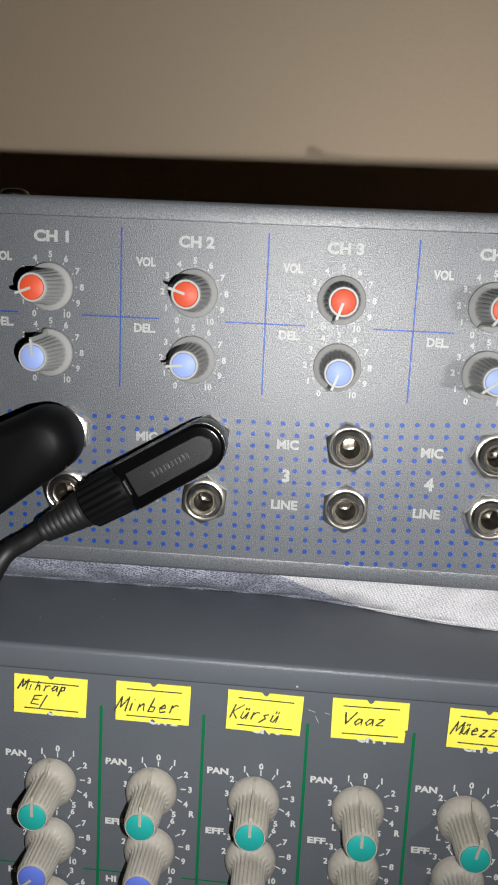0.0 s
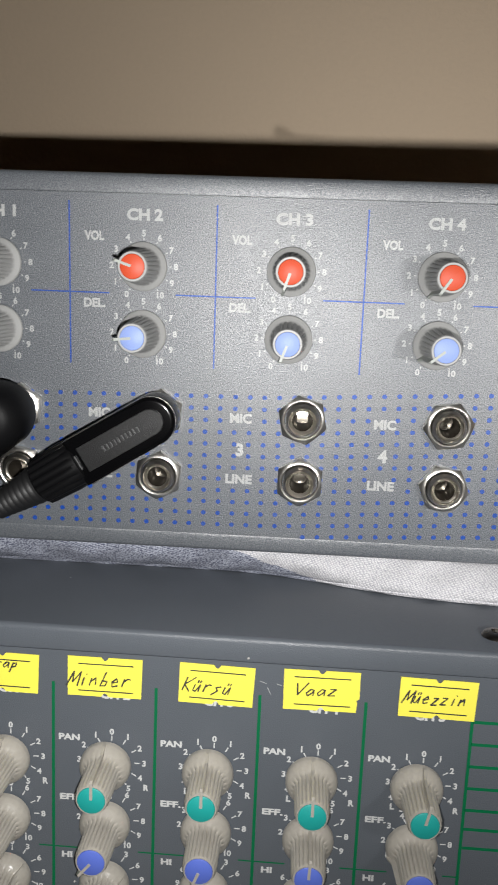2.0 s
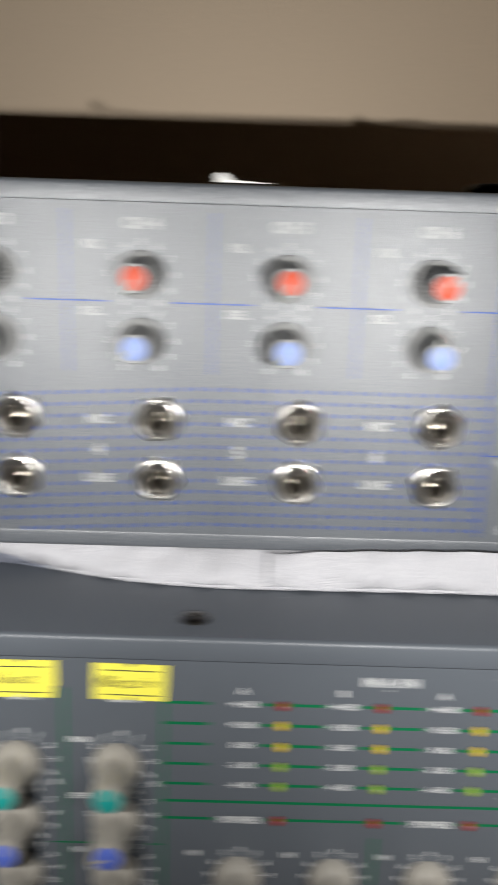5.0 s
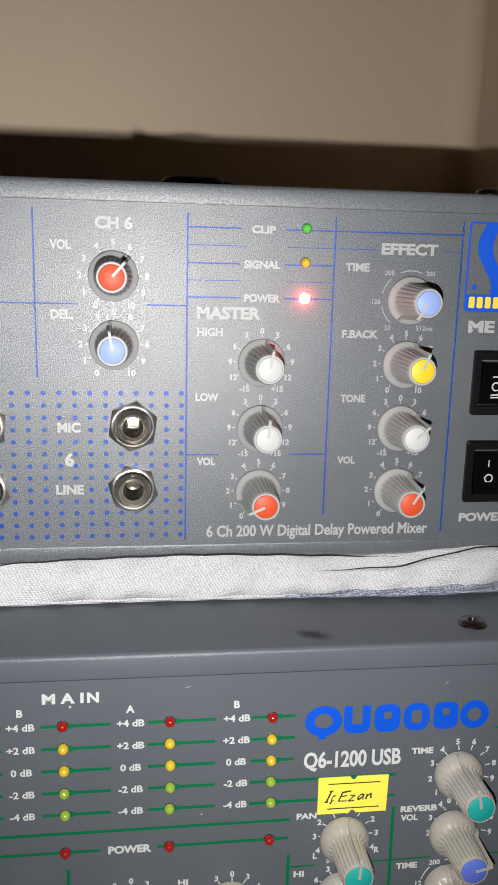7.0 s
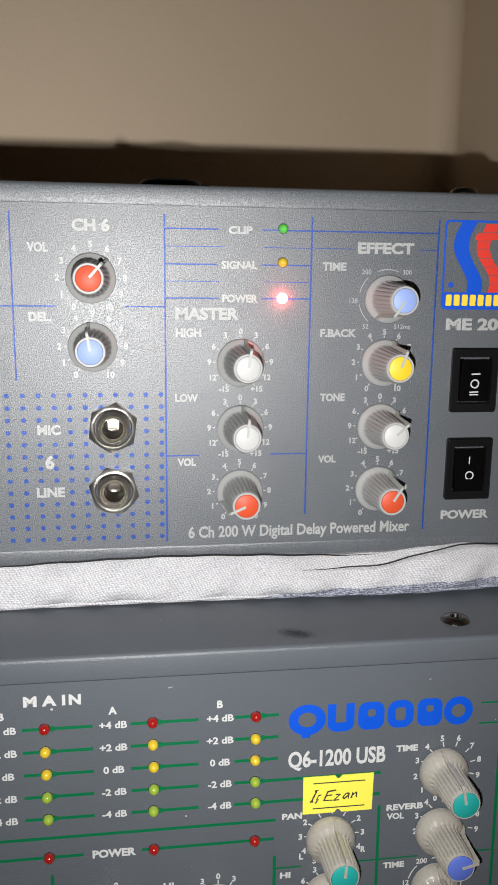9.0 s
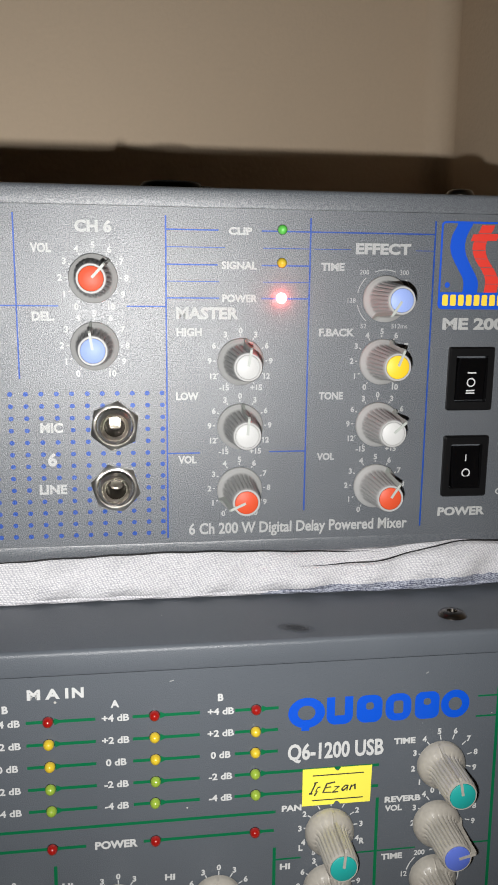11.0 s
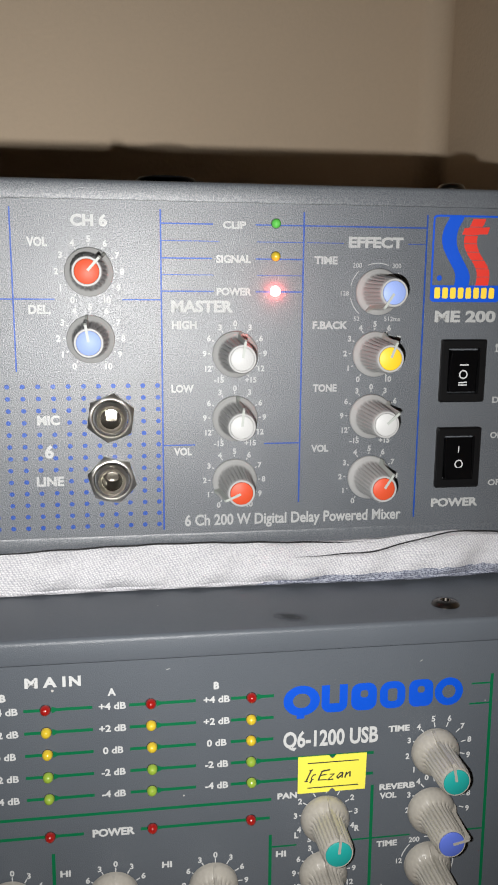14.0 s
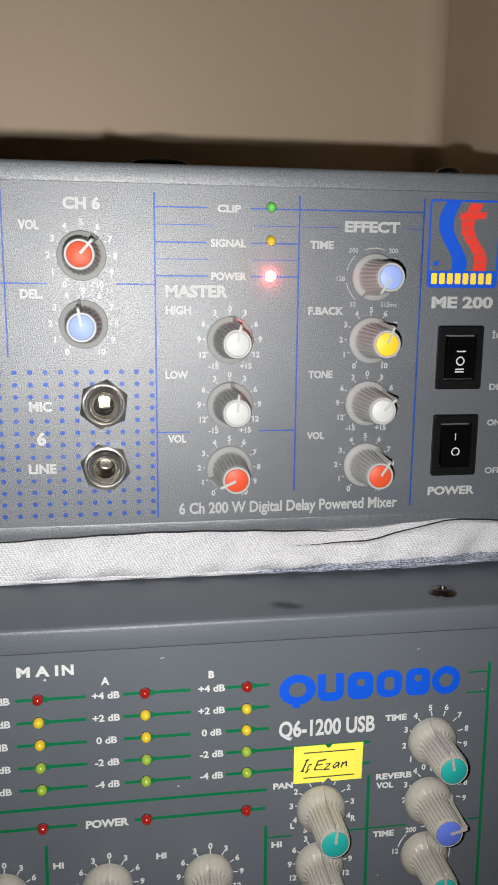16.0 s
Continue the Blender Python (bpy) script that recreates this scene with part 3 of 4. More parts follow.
band("blue_band", (0, 0.14, 0.28, 0.42, 0.61, 0.83, 1), (0.3650, 0.3659, 0.3640, 0.3617, 0.3594, 0.3599, 0.3626), V(0.2508), V(0.2753), 0.0056, LOGO_BLUE)
band("red_band", (0, 0.17, 0.31, 0.42, 0.51, 0.62, 0.73, 1), (0.3730, 0.3738, 0.3724, 0.3702, 0.3686, 0.3677, 0.3676, 0.3712), V(0.2508), V(0.2747), 0.0050, LOGO_RED, 8)
bm = bmesh.new()
flat(bm, [(U(0.3565) + 0.0010 * math.cos(math.pi * k / 8), V(0.2534) + 0.0010 * math.sin(math.pi * k / 8)) for k in range(16)], INK)
part("blue_dot", bm, LOGO_BLUE, badge)
bm = bmesh.new()
flat(bm, [(U(0.3643), V(0.2690)), (U(0.3743), V(0.2693)), (U(0.3750), V(0.2718)), (U(0.3652), V(0.2714))], INK * 1.6)
part("red_bar", bm, LOGO_RED, badge)
bm = bmesh.new()
flat(bm, rounded(U(0.3536), U(0.3801), V(0.2452), V(0.2508), 0.0006, 2), INK * 1.4)
part("blue_strip", bm, LOGO_BLUE, badge)
for i in range(8):
    x = U(0.3548 + 0.00302 * i)
    bm = bmesh.new()
    flat(bm, rounded(x, x + 0.0022, V(0.2460), V(0.2500), 0.0005, 3), INK * 2.4)
    part("yellow_block", bm, LOGO_YELLOW, badge)
word(upper, WHITE_INK, "ME 200", U(0.3555), V(0.2375), 0.0038, 0.0240, bold=0.045, z=INK)
word(upper, WHITE_INK, "POWER", U(0.3579), V(0.1663), 0.0030, 0.0191, bold=0.045, z=INK)
for words, x, z, w in (("İÇ", 0.3800, 0.2262, 0.0040), ("DIŞ", 0.3803, 0.2068, 0.0060), ("ON", 0.3804, 0.1930, 0.0054), ("OFF", 0.3807, 0.1742, 0.0066)):
    word(upper, WHITE_INK, words, U(x), V(z), 0.0022, w, bold=0.03, z=INK)


def rocker_switch(parent, x0, x1, z0, z1, marks, down):
    cx, cz, w, h = (x0 + x1) / 2, (z0 + z1) / 2, x1 - x0, z1 - z0
    bm = bmesh.new()
    rim = 0.0026
    o = [rounded(-w / 2 - e, w / 2 + e, -h / 2 - e, h / 2 + e, 0.0009, 4) for e in (0, -0.0006)]
    i_ = [rounded(-w / 2 + e, w / 2 - e, -h / 2 + e * 1.25, h / 2 - e * 1.25, 0.0005, 4) for e in (rim, rim + 0.0004)]
    loops = [[bm.verts.new((x, y, z)) for x, y in pts] for pts, z in ((o[0], 0.0001), (o[0], 0.0013), (o[1], 0.0019), (i_[0], 0.0019), (i_[1], -0.0006))]
    for p, q in zip(loops, loops[1:]):
        for k in range(len(p)):
            j = (k + 1) % len(p)
            bm.faces.new((p[k], p[j], q[j], q[k]))
    bm.faces.new(loops[-1])
    sw = part("rocker_switch", bm, BLACK_MATT, parent, "black plastic rocker switch in a raised frame", (U(cx), V(cz), 0))
    bm = bmesh.new()
    rw, rh = w / 2 - rim - 0.0007, h / 2 - rim * 1.25 - 0.0007
    n, prof = 8, []
    for k in range(n + 1):
        t = -1 + 2 * k / n
        prof.append((t * rh, 0.0016 + 0.0011 * t * (-down) + 0.0009 * t * t))
    rows = []
    for y, z in prof:
        rows.append([bm.verts.new((sx * rw, y, zz)) for sx, zz in ((-1, -0.0004), (-1, z - 0.0003), (-0.94, z), (0.94, z), (1, z - 0.0003), (1, -0.0004))])
    for p, q in zip(rows, rows[1:]):
        for k in range(5):
            bm.faces.new((p[k], p[k + 1], q[k + 1], q[k]))
    bm.faces.new(rows[0])
    bm.faces.new(rows[-1][::-1])
    rocker = part("rocker", bm, BLACK, sw, smooth=True)
    bm = bmesh.new()

    def lift(y):
        t = y / rh
        return 0.0016 + 0.0011 * t * (-down) + 0.0009 * t * t + 0.00022
    for kind, y in marks:
        y = y * rh
        if kind == "I":
            bar(bm, 0, y - 0.0013, 0, y + 0.0013, 0.0004, max(lift(y - 0.0013), lift(y + 0.0013)))
        elif kind == "-":
            bar(bm, -0.0017, y, 0.0017, y, 0.0005, lift(y))
        elif kind == "=":
            bar(bm, -0.0017, y - 0.0004, 0.0017, y - 0.0004, 0.0005, lift(y))
            bar(bm, -0.0017, y + 0.0005, 0.0017, y + 0.0006, 0.0005, lift(y))
        else:
            ring_flat(bm, 0, y, 0.0012, 0.0017, lift(y) + 0.0001, n=24)
    part("marks", bm, WHITE_INK_LOW, sw)


rocker_switch(upper, 0.3585, 0.3762, 0.2073, 0.2310, (("-", 0.30), ("O", -0.16), ("=", -0.62)), -1)
rocker_switch(upper, 0.3585, 0.3762, 0.1740, 0.1976, (("I", 0.42), ("O", -0.30)), 1)
for x in (-0.040, 0.362):
    screw(upper, Matrix.Translation((U(x), 0.1327, -0.0066)) @ Matrix.Rotation(radians(-90), 4, "X"), 0.0047, 1.25)


# ================= lower mixer =================
LX, LEAN, ROLL = 0.160, 1.833, 0.23
lower = thing("mixing_console", pose(LX, -0.0506, 0.0, 90 - LEAN, ROLL, 0.02), "grey metal mixing console with beige knobs and level lamps", "audio mixer")


def A(x):
    return x - LX


case(lower, -0.235, 0.235, 0.012, 0.1402, 0.23, 0.0185, 0.1322, PAINT_LOW, "satin grey sheet-metal case", 0.0018)
for x in (-0.19, 0.19):
    for z, h in ((-0.02, 0.0123), (-0.20, 0.0062)):
        bm = bmesh.new()
        lathe(bm, [(0.009, 0), (0.009, h - 0.001), (0.008, h)], 20)
        f = part("rubber_foot", bm, RUBBER, lower)
        f.matrix_local = Matrix.Translation((x, 0.0125, z)) @ Matrix.Rotation(radians(90 + LEAN), 4, "X")
for x in (-0.0545, 0.1495, 0.3525):
    screw(lower, Matrix.Translation((A(x), 0.1401, -0.0150)) @ Matrix.Rotation(radians(-90), 4, "X"), 0.0045)

ROWS = (0.1171, 0.1094, 0.1017, 0.0940, 0.0863)
COLS = (0.1803, 0.2138, 0.2471, 0.2803)
LW = 0.00105
for i, x in enumerate((0.0058, 0.0395, 0.0730, 0.1068, 0.1405)):
    line(lower, "green_line", GREEN_INK, A(x), 0.022, A(x), 0.1214 if i < 4 else 0.1173, 0.0010, INK)
for i in range(5):
    x = A(0.0058 + 0.0337 * i)
    line(lower, "green_line", GREEN_INK, x - 0.0050, 0.0618, x + (0.0105 if i < 4 else 0), 0.0618, 0.0005, INK * 1.1)
line(lower, "green_line", GREEN_INK, A(-0.030), 0.0618, A(-0.0225), 0.0618, 0.0005, INK)
for i, v in enumerate(ROWS):
    line(lower, "green_line", GREEN_INK, A(0.1408), v, A(0.1555), v, LW, INK)
    for j, x in enumerate(COLS):
        last = 0.0074 if i < 3 else 0.0425
        x1 = x + (0.0146 if j < 3 else last)
        line(lower, "green_line", GREEN_INK, A(x - 0.0070), v, A(x - 0.0008), v, LW, INK)
        line(lower, "green_line", GREEN_INK, A(x + 0.0008), v, A(x1), v, LW, INK)
        bm = bmesh.new()
        flat(bm, [(A(x + 0.0018), v - 0.0012), (A(x + 0.0044), v), (A(x + 0.0018), v + 0.0012)], INK * 1.2)
        part("green_arrow", bm, GREEN_INK, lower)
line(lower, "green_line", GREEN_INK, A(0.1409), 0.0795, A(0.2873), 0.0795, LW, INK)
for a, b in ((0.1411, 0.1580), (0.1765, 0.2246), (0.2432, 0.2868)):
    line(lower, "green_line", GREEN_INK, A(a), 0.0727, A(b), 0.0727, LW, INK)
for x in COLS:
    bm = bmesh.new()
    flat(bm, [(A(x + 0.0018), 0.0719), (A(x + 0.0042), 0.0727), (A(x + 0.0018), 0.0735)], INK * 1.2)
    part("green_arrow", bm, GREEN_INK, lower)
for x, v0, v1 in ((0.2146, 0.022, 0.0663), (0.2871, 0.022, 0.0662), (0.3227, 0.022, 0.0818), (0.3644, 0.022, 0.1202)):
    line(lower, "green_line", GREEN_INK, A(x), v0, A(x), v1, 0.0011, INK * 0.9)
for a, b, v in ((0.3570, 0.3644, 0.1169), (0.3566, 0.3644, 0.1095), (0.2872, 0.2963, 0.0616), (0.3142, 0.3370, 0.0616), (0.3540, 0.3644, 0.0616)):
    line(lower, "green_line", GREEN_INK, A(a), v, A(b), v, 0.0006, INK)

for x, name in ((0.1670, "A"), (0.2006, "B"), (0.2346, "A"), (0.2685, "B")):
    word(lower, WHITE_INK_LOW, name, A(x), 0.1208, 0.0023, align="C", bold=0.045, z=INK)
    for v, w in zip(ROWS, ("+4 dB", "+2 dB", "0 dB", "-2 dB", "-4 dB")):
        word(lower, WHITE_INK_LOW, w, A(x + 0.0001), v - 0.0011, 0.0022, 0.0087 if len(w) == 5 and w[0] == "+" else (0.0078 if w[0] == "-" else 0.0066), align="C", bold=0.032, z=INK)
for x, name in zip((0.2095, 0.2153, 0.2197, 0.2231), "MAIN"):
    word(lower, WHITE_INK_LOW, name, A(x), 0.1249, 0.0031, 0.0041 if name == "M" else (0.0010 if name == "I" else 0.0045 if name == "A" else 0.0037), align="C", bold=0.045, z=INK)
for x in (0.1605, 0.2274):
    word(lower, WHITE_INK_LOW, "POWER", A(x), 0.0712, 0.0025, 0.0139, bold=0.045, z=INK)
for x in (0.1670, 0.2005, 0.2340, 0.2675):
    word(lower, WHITE_INK_LOW, "HI", A(x - 0.0174), 0.0577, 0.0020, 0.0034, bold=0.045, z=INK)
    word(lower, WHITE_INK_LOW, "LO", A(x - 0.0174), 0.0384, 0.0020, 0.0045, bold=0.045, z=INK)
word(lower, WHITE_INK_LOW, "Q6-1200 USB", A(0.2911), 0.0980, 0.0054, 0.0331, bold=0.03, z=INK)
for words, x, v, w in (("PAN", 0.2894, 0.0794, 0.0068), ("TIME", 0.3278, 0.1012, 0.0076), ("REVERB", 0.3253, 0.0797, 0.0129), ("VOL", 0.3255, 0.0764, 0.0061), ("TIME", 0.3249, 0.0580, 0.0076),
                       ("HI", 0.2891, 0.0577, 0.0036), ("F.BACK", 0.3237, 0.0355, 0.0115), ("L", 0.2955, 0.0642, 0.0014), ("R", 0.3168, 0.0650, 0.0017)):
    word(lower, WHITE_INK_LOW, words, A(x), v, 0.0020, w, bold=0.045, z=INK)

for x in COLS:
    for v, m in zip(ROWS, (LED_RED, LED_YELLOW, LED_YELLOW, LED_GREEN, LED_GREEN)):
        led(lower, A(x) + random.uniform(-1, 1) * 0.0002, v + random.uniform(-1, 1) * 0.0002, m, 0.0017)
    led(lower, A(x), 0.0727, LED_RED, 0.0017)

pan_angles, eff_angles, hi_angles = (0, 0, 0, 0, 12), (228, 220, 201, 3, 251), (50, 60, 75, 4, 350)
for i in range(5):
    x = -0.0086 + 0.0337 * i
    for words, dx, v, w in (("PAN", -0.0175, 0.1012, 0.0070), ("EFF.", -0.0171, 0.0795, 0.0068), ("HI", -0.0165, 0.0580, 0.0036), ("LO", -0.0165, 0.0386, 0.0045), ("L", -0.0094, 0.0847, 0.0014), ("R", 0.0108, 0.0847, 0.0018)):
        word(lower, WHITE_INK_LOW, words, A(x + dx), v, 0.0020, w, bold=0.045, z=INK)
    word(lower, WHITE_INK_LOW, "CH %d" % (i + 1), A(x + 0.001), 0.1167, 0.0030, 0.0098, align="C", bold=0.045, z=INK)
    for v, marks, a, cap, told in ((0.0940, PANS, pan_angles[i], CAP_TEAL, "beige pan knob with teal cap"), (0.0730, TEN, eff_angles[i], CAP_VIOLET, "beige effect knob with violet-blue cap"), (0.0510, TONE, hi_angles[i], CAP_BEIGE, "beige treble knob"), (0.0312, TONE, 0, CAP_BEIGE, "beige bass knob")):
        knob(lower, "bell", A(x - 0.0016), v - (0.0006 if v > 0.08 else 0.0009), a, cap, told)
        scale_marks(lower, A(x + 0.0001), v + 0.0002, marks, 0.0108, 0.0076, 0.0094, 0.0019, WHITE_INK_LOW)
for x, v, marks, a, cap, told in ([(q, 0.0500, TONE, 0, CAP_BEIGE, "beige treble knob") for q in (0.1670, 0.2005, 0.2340, 0.2675)]
                                  + [(0.3058, 0.0724, PANS, 5, CAP_TEAL, "beige pan knob with teal cap"), (0.3056, 0.0506, TONE, 0, CAP_BEIGE, "beige treble knob"),
                                     (0.3444, 0.0943, TEN, -11, CAP_TEAL, "beige time knob with teal cap"), (0.3439, 0.0722, TEN, 77, CAP_VIOLET, "beige reverb knob with violet-blue cap"),
                                     (0.3434, 0.0505, TEN, 0, CAP_TEAL, "beige time knob with teal cap")]):
    knob(lower, "bell", A(x), v - (0.0010 if v > 0.06 else 0.0), a, cap, told)
    if x > 0.33 and v < 0.06:
        bm = bmesh.new()
        for words, dx, dy in (("200", -0.0047, 0.0090), ("415", 0.0095, 0.0033), ("12", -0.0100, 0.0012)):
            letters(bm, words, A(x + dx), v + dy - 0.0009, 0.0018, align="C", bold=0.03, z=INK)
        for a0, a1 in ((-74, -42), (-8, 2), (86, 110)):
            ring_flat(bm, A(x + 0.0003), v, 0.0096, 0.0100, INK, a0, a1, 12)
        part("scale", bm, WHITE_INK_LOW, lower)
    elif x > 0.33:
        scale_marks(lower, A(x + (0.0018 if v > 0.08 else 0.0030)), v - (0.0006 if v > 0.08 else -0.0010), marks, 0.0114, 0.0082, 0.0100, 0.0019, WHITE_INK_LOW, spin=-12.0)
    else:
        scale_marks(lower, A(x + 0.0007), v - 0.0001, marks, 0.0107, 0.0078, 0.0094, 0.0019, WHITE_INK_LOW)

# short pale scratches in the paint
for x, v, dx, dv in ((0.0728, 0.1262, 0.0022, -0.0007), (0.0752, 0.1243, 0.0012, -0.0024), (0.0781, 0.1256, 0.0016, -0.0004), (0.2520, 0.1285, 0.0014, 0.0003), (0.3380, 0.1262, 0.0010, 0.0005)):
    line(lower, "scratch", WHITE_INK, A(x), v, A(x + dx), v + dv, 0.00022, INK)

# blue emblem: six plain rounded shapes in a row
def blue_shape(parent, x0, x1, corner, hole=None, slot=None):
    """A plain rounded block, with a hole through it or a slot from its top."""
    bm = bmesh.new()
    y0, y1 = 0.1098, 0.1196
    o = rounded(A(x0), A(x1), y0, y1, corner)
    if slot:
        r, w = 0.0030, 0.0028
        low = [(A(x0) + r - r * math.cos(radians(a)), y0 + r - r * math.sin(radians(a))) for a in range(0, 91, 15)]
        low += [(A(x1) - r + r * math.sin(radians(a)), y0 + r - r * math.cos(radians(a))) for a in range(0, 91, 15)]
        flat(bm, [(A(x0), y1)] + low + [(A(x1), y1), (A(x1) - w, y1), (A(x1) - w, y0 + 0.0032), (A(x0) + w, y0 + 0.0032), (A(x0) + w, y1)], INK)
    else:
        i_ = rounded(A(x0) + hole[0], A(x1) - hole[1], y0 + hole[2], y1 - hole[3], 0.0010)
        vo, vi = [bm.verts.new((x, y, INK)) for x, y in o], [bm.verts.new((x, y, INK)) for x, y in i_]
        for k in range(len(vo)):
            n = (k + 1) % len(vo)
            bm.faces.new((vo[k], vo[n], vi[n], vi[k]))
    part("emblem_shape", bm, LOGO_BLUE, parent)


mark_bm = bmesh.new()
ring_flat(mark_bm, A(0.2972), 0.1146, 0.0026, 0.0054, INK, n=36, squash=1.15)
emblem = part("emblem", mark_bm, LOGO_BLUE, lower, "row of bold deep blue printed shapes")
bm = bmesh.new()
flat(bm, [(A(0.2955), 0.1083), (A(0.2982), 0.1083), (A(0.2982), 0.1122), (A(0.2955), 0.1122)], INK * 1.8)
part("emblem_shape", bm, LOGO_BLUE, emblem)
blue_shape(emblem, 0.3040, 0.3130, 0.0005, slot=True)
blue_shape(emblem, 0.3143, 0.3232, 0.0030, hole=(0.0032, 0.0030, 0.0046, 0.0026))
blue_shape(emblem, 0.3243, 0.3333, 0.0036, hole=(0.0028, 0.0028, 0.0026, 0.0026))
blue_shape(emblem, 0.3346, 0.3432, 0.0026, hole=(0.0030, 0.0030, 0.0050, 0.0024))
bm = bmesh.new()
ring_flat(bm, A(0.3489), 0.1146, 0.0024, 0.0051, INK, n=36, squash=1.0)
part("emblem_shape", bm, LOGO_BLUE, emblem)


# pen strokes of each letter in a box one wide and one high
PEN_STROKES = {
    "M": (((0, 0), (0.2, 1), (0.42, 0.25), (0.85, 1), (0.95, 0)),), "i": (((0.4, 0.6), (0.5, 0)), ((0.5, 0.85), (0.53, 0.9))),
    "h": (((0.1, 1), (0.15, 0)), ((0.15, 0.4), (0.5, 0.6), (0.8, 0.0))), "r": (((0.2, 0.6), (0.25, 0)), ((0.25, 0.4), (0.55, 0.62), (0.9, 0.58))),
    "a": (((0.8, 0.55), (0.4, 0.6), (0.1, 0.25), (0.35, 0.0), (0.75, 0.3), (0.8, 0.55), (0.95, 0.0)),), "p": (((0.2, 0.6), (0.2, -0.4)), ((0.2, 0.5), (0.65, 0.62), (0.75, 0.25), (0.2, 0.1))),
    "E": (((0.9, 1), (0.1, 0.9), (0.05, 0.05), (0.95, 0.0)), ((0.1, 0.5), (0.7, 0.55))), "l": (((0.6, 1.1), (0.4, -0.35)),),
    "n": (((0.1, 0.55), (0.15, 0)), ((0.15, 0.3), (0.55, 0.6), (0.85, 0.05))), "b": (((0.2, 1.1), (0.15, 0.05), (0.7, 0.05), (0.75, 0.4), (0.2, 0.45)),),
    "e": (((0.15, 0.3), (0.75, 0.4), (0.5, 0.65), (0.1, 0.35), (0.35, 0.0), (0.9, 0.1)),), "K": (((0.1, 1), (0.15, 0)), ((0.85, 1.05), (0.15, 0.45), (0.8, -0.05))),
    "u": (((0.1, 0.6), (0.15, 0.1), (0.5, 0.0), (0.75, 0.6), (0.85, 0.0)), ((0.3, 0.95), (0.3, 0.75)), ((0.6, 0.95), (0.6, 0.75))), "s": (((0.8, 0.6), (0.25, 0.5), (0.65, 0.25), (0.1, -0.15)),),
    "V": (((0, 1), (0.4, 0.05), (0.9, 1.05)),), "z": (((0.1, 0.6), (0.75, 0.6), (0.15, 0.0), (0.9, 0.02)),), "I": (((0.55, 1), (0.45, 0.0)), ((0.2, 0.0), (0.7, 0.0)), ((0.3, 1.0), (0.8, 1.05))),
    "c": (((0.8, 0.55), (0.3, 0.5), (0.25, 0.1), (0.8, 0.05)), ((0.5, 0.0), (0.35, -0.3))),
}


def scrawl(bm, text, x, y, height, width, tilt):
    step = width / len(text)
    for i, ch in enumerate(text):
        big = 1.25 if ch.isupper() else 0.95
        up = random.uniform(-0.05, 0.05) * height
        for stroke in PEN_STROKES[ch]:
            pts = []
            for a, b in stroke:
                px = (i + a * 0.86 * big - (big - 1) * 0.2) * step + 0.40 * b * height
                py = b * height * (1.0 if ch.isupper() else 0.92) + up
                pts.append((x + px - py * tilt, y + py + px * tilt))
            for (xa, ya), (xb, yb) in zip(pts, pts[1:]):
                dx, dy = (xb - xa) * 0.04, (yb - ya) * 0.04
                bar(bm, xa - dx, ya - dy, xb + dx, yb + dy, random.uniform(0.00036, 0.00058), 0.00015 + random.uniform(0, 0.00002))


# ---- yellow paper labels with pen writing ----
LOWER_M = pose(LX, -0.0506, 0.0, 90 - LEAN, ROLL, 0.02)


def paper_label(x, v, w, h, tilt, lines, label, torn=False):
    lab = thing("paper_label", LOWER_M @ Matrix.Translation((A(x), v, 0.0005)) @ Matrix.Rotation(tilt, 4, "Z"), label, "label", "labels on the console")
    bm = bmesh.new()
    pts, nr = [], 0.0012
    pts += [(-w / 2, -h / 2)]
    pts += [(-nr + 2 * nr * k / 6, -h / 2 + nr * math.sin(math.pi * k / 6)) for k in range(7)]
    if torn:
        pts += [(w / 2 - 0.0009, -h / 2), (w / 2 - 0.0006, -h / 2 + 0.0034), (w / 2 - 0.0011, -h / 2 + 0.0040), (w / 2, -h / 2 + 0.0046)]
    else:
        pts += [(w / 2 - 0.0003, -h / 2)]
    pts += [(w / 2, h / 2)]
    pts += [(nr - 2 * nr * k / 6, h / 2 - nr * math.sin(math.pi * k / 6)) for k in range(7)]
    pts += [(-w / 2, h / 2)]
    prism(bm, pts, -0.00025, 0.0)
    part("paper", bm, PAPER, lab)
    for v_ in (h / 2 - 0.0024, -h / 2 + 0.0019):
        line(lab, "printed_line", PEN, -w * 0.36, v_, w * 0.38, v_, 0.00042, 0.0001)
    bm = bmesh.new()
    for words, lx, ly, hh, ww, tl in lines:
        scrawl(bm, words, lx, ly, hh, ww, tl)
    part("handwriting", bm, PEN, lab)


paper_label(-0.0110, 0.1236, 0.0243, 0.0134, -0.01, (("Mihrap", -0.0108, 0.0016, 0.0035, 0.0160, 0.0), ("El", -0.0065, -0.0033, 0.0033, 0.0052, 0.0)), "yellow paper label with two handwritten words")
paper_label(0.0228, 0.1240, 0.0243, 0.0135, 0.0, (("Minber", -0.0124, -0.0032, 0.0048, 0.0206, 0.02),), "yellow paper label handwritten Minber")
paper_label(0.0590, 0.1240, 0.0242, 0.0135, -0.02, (("Kursu", -0.0114, -0.0026, 0.0045, 0.0160, -0.02),), "yellow paper label handwritten Kürsü")
paper_label(0.0925, 0.1244, 0.0241, 0.0136, 0.01, (("Vaaz", -0.0090, -0.0018, 0.0040, 0.0140, 0.02),), "yellow paper label handwritten Vaaz, torn at a corner", True)
paper_label(0.1292, 0.1242, 0.0243, 0.0132, -0.015, (("Muezzin", -0.0112, -0.0020, 0.0042, 0.0200, 0.02),), "yellow paper label handwritten Müezzin")
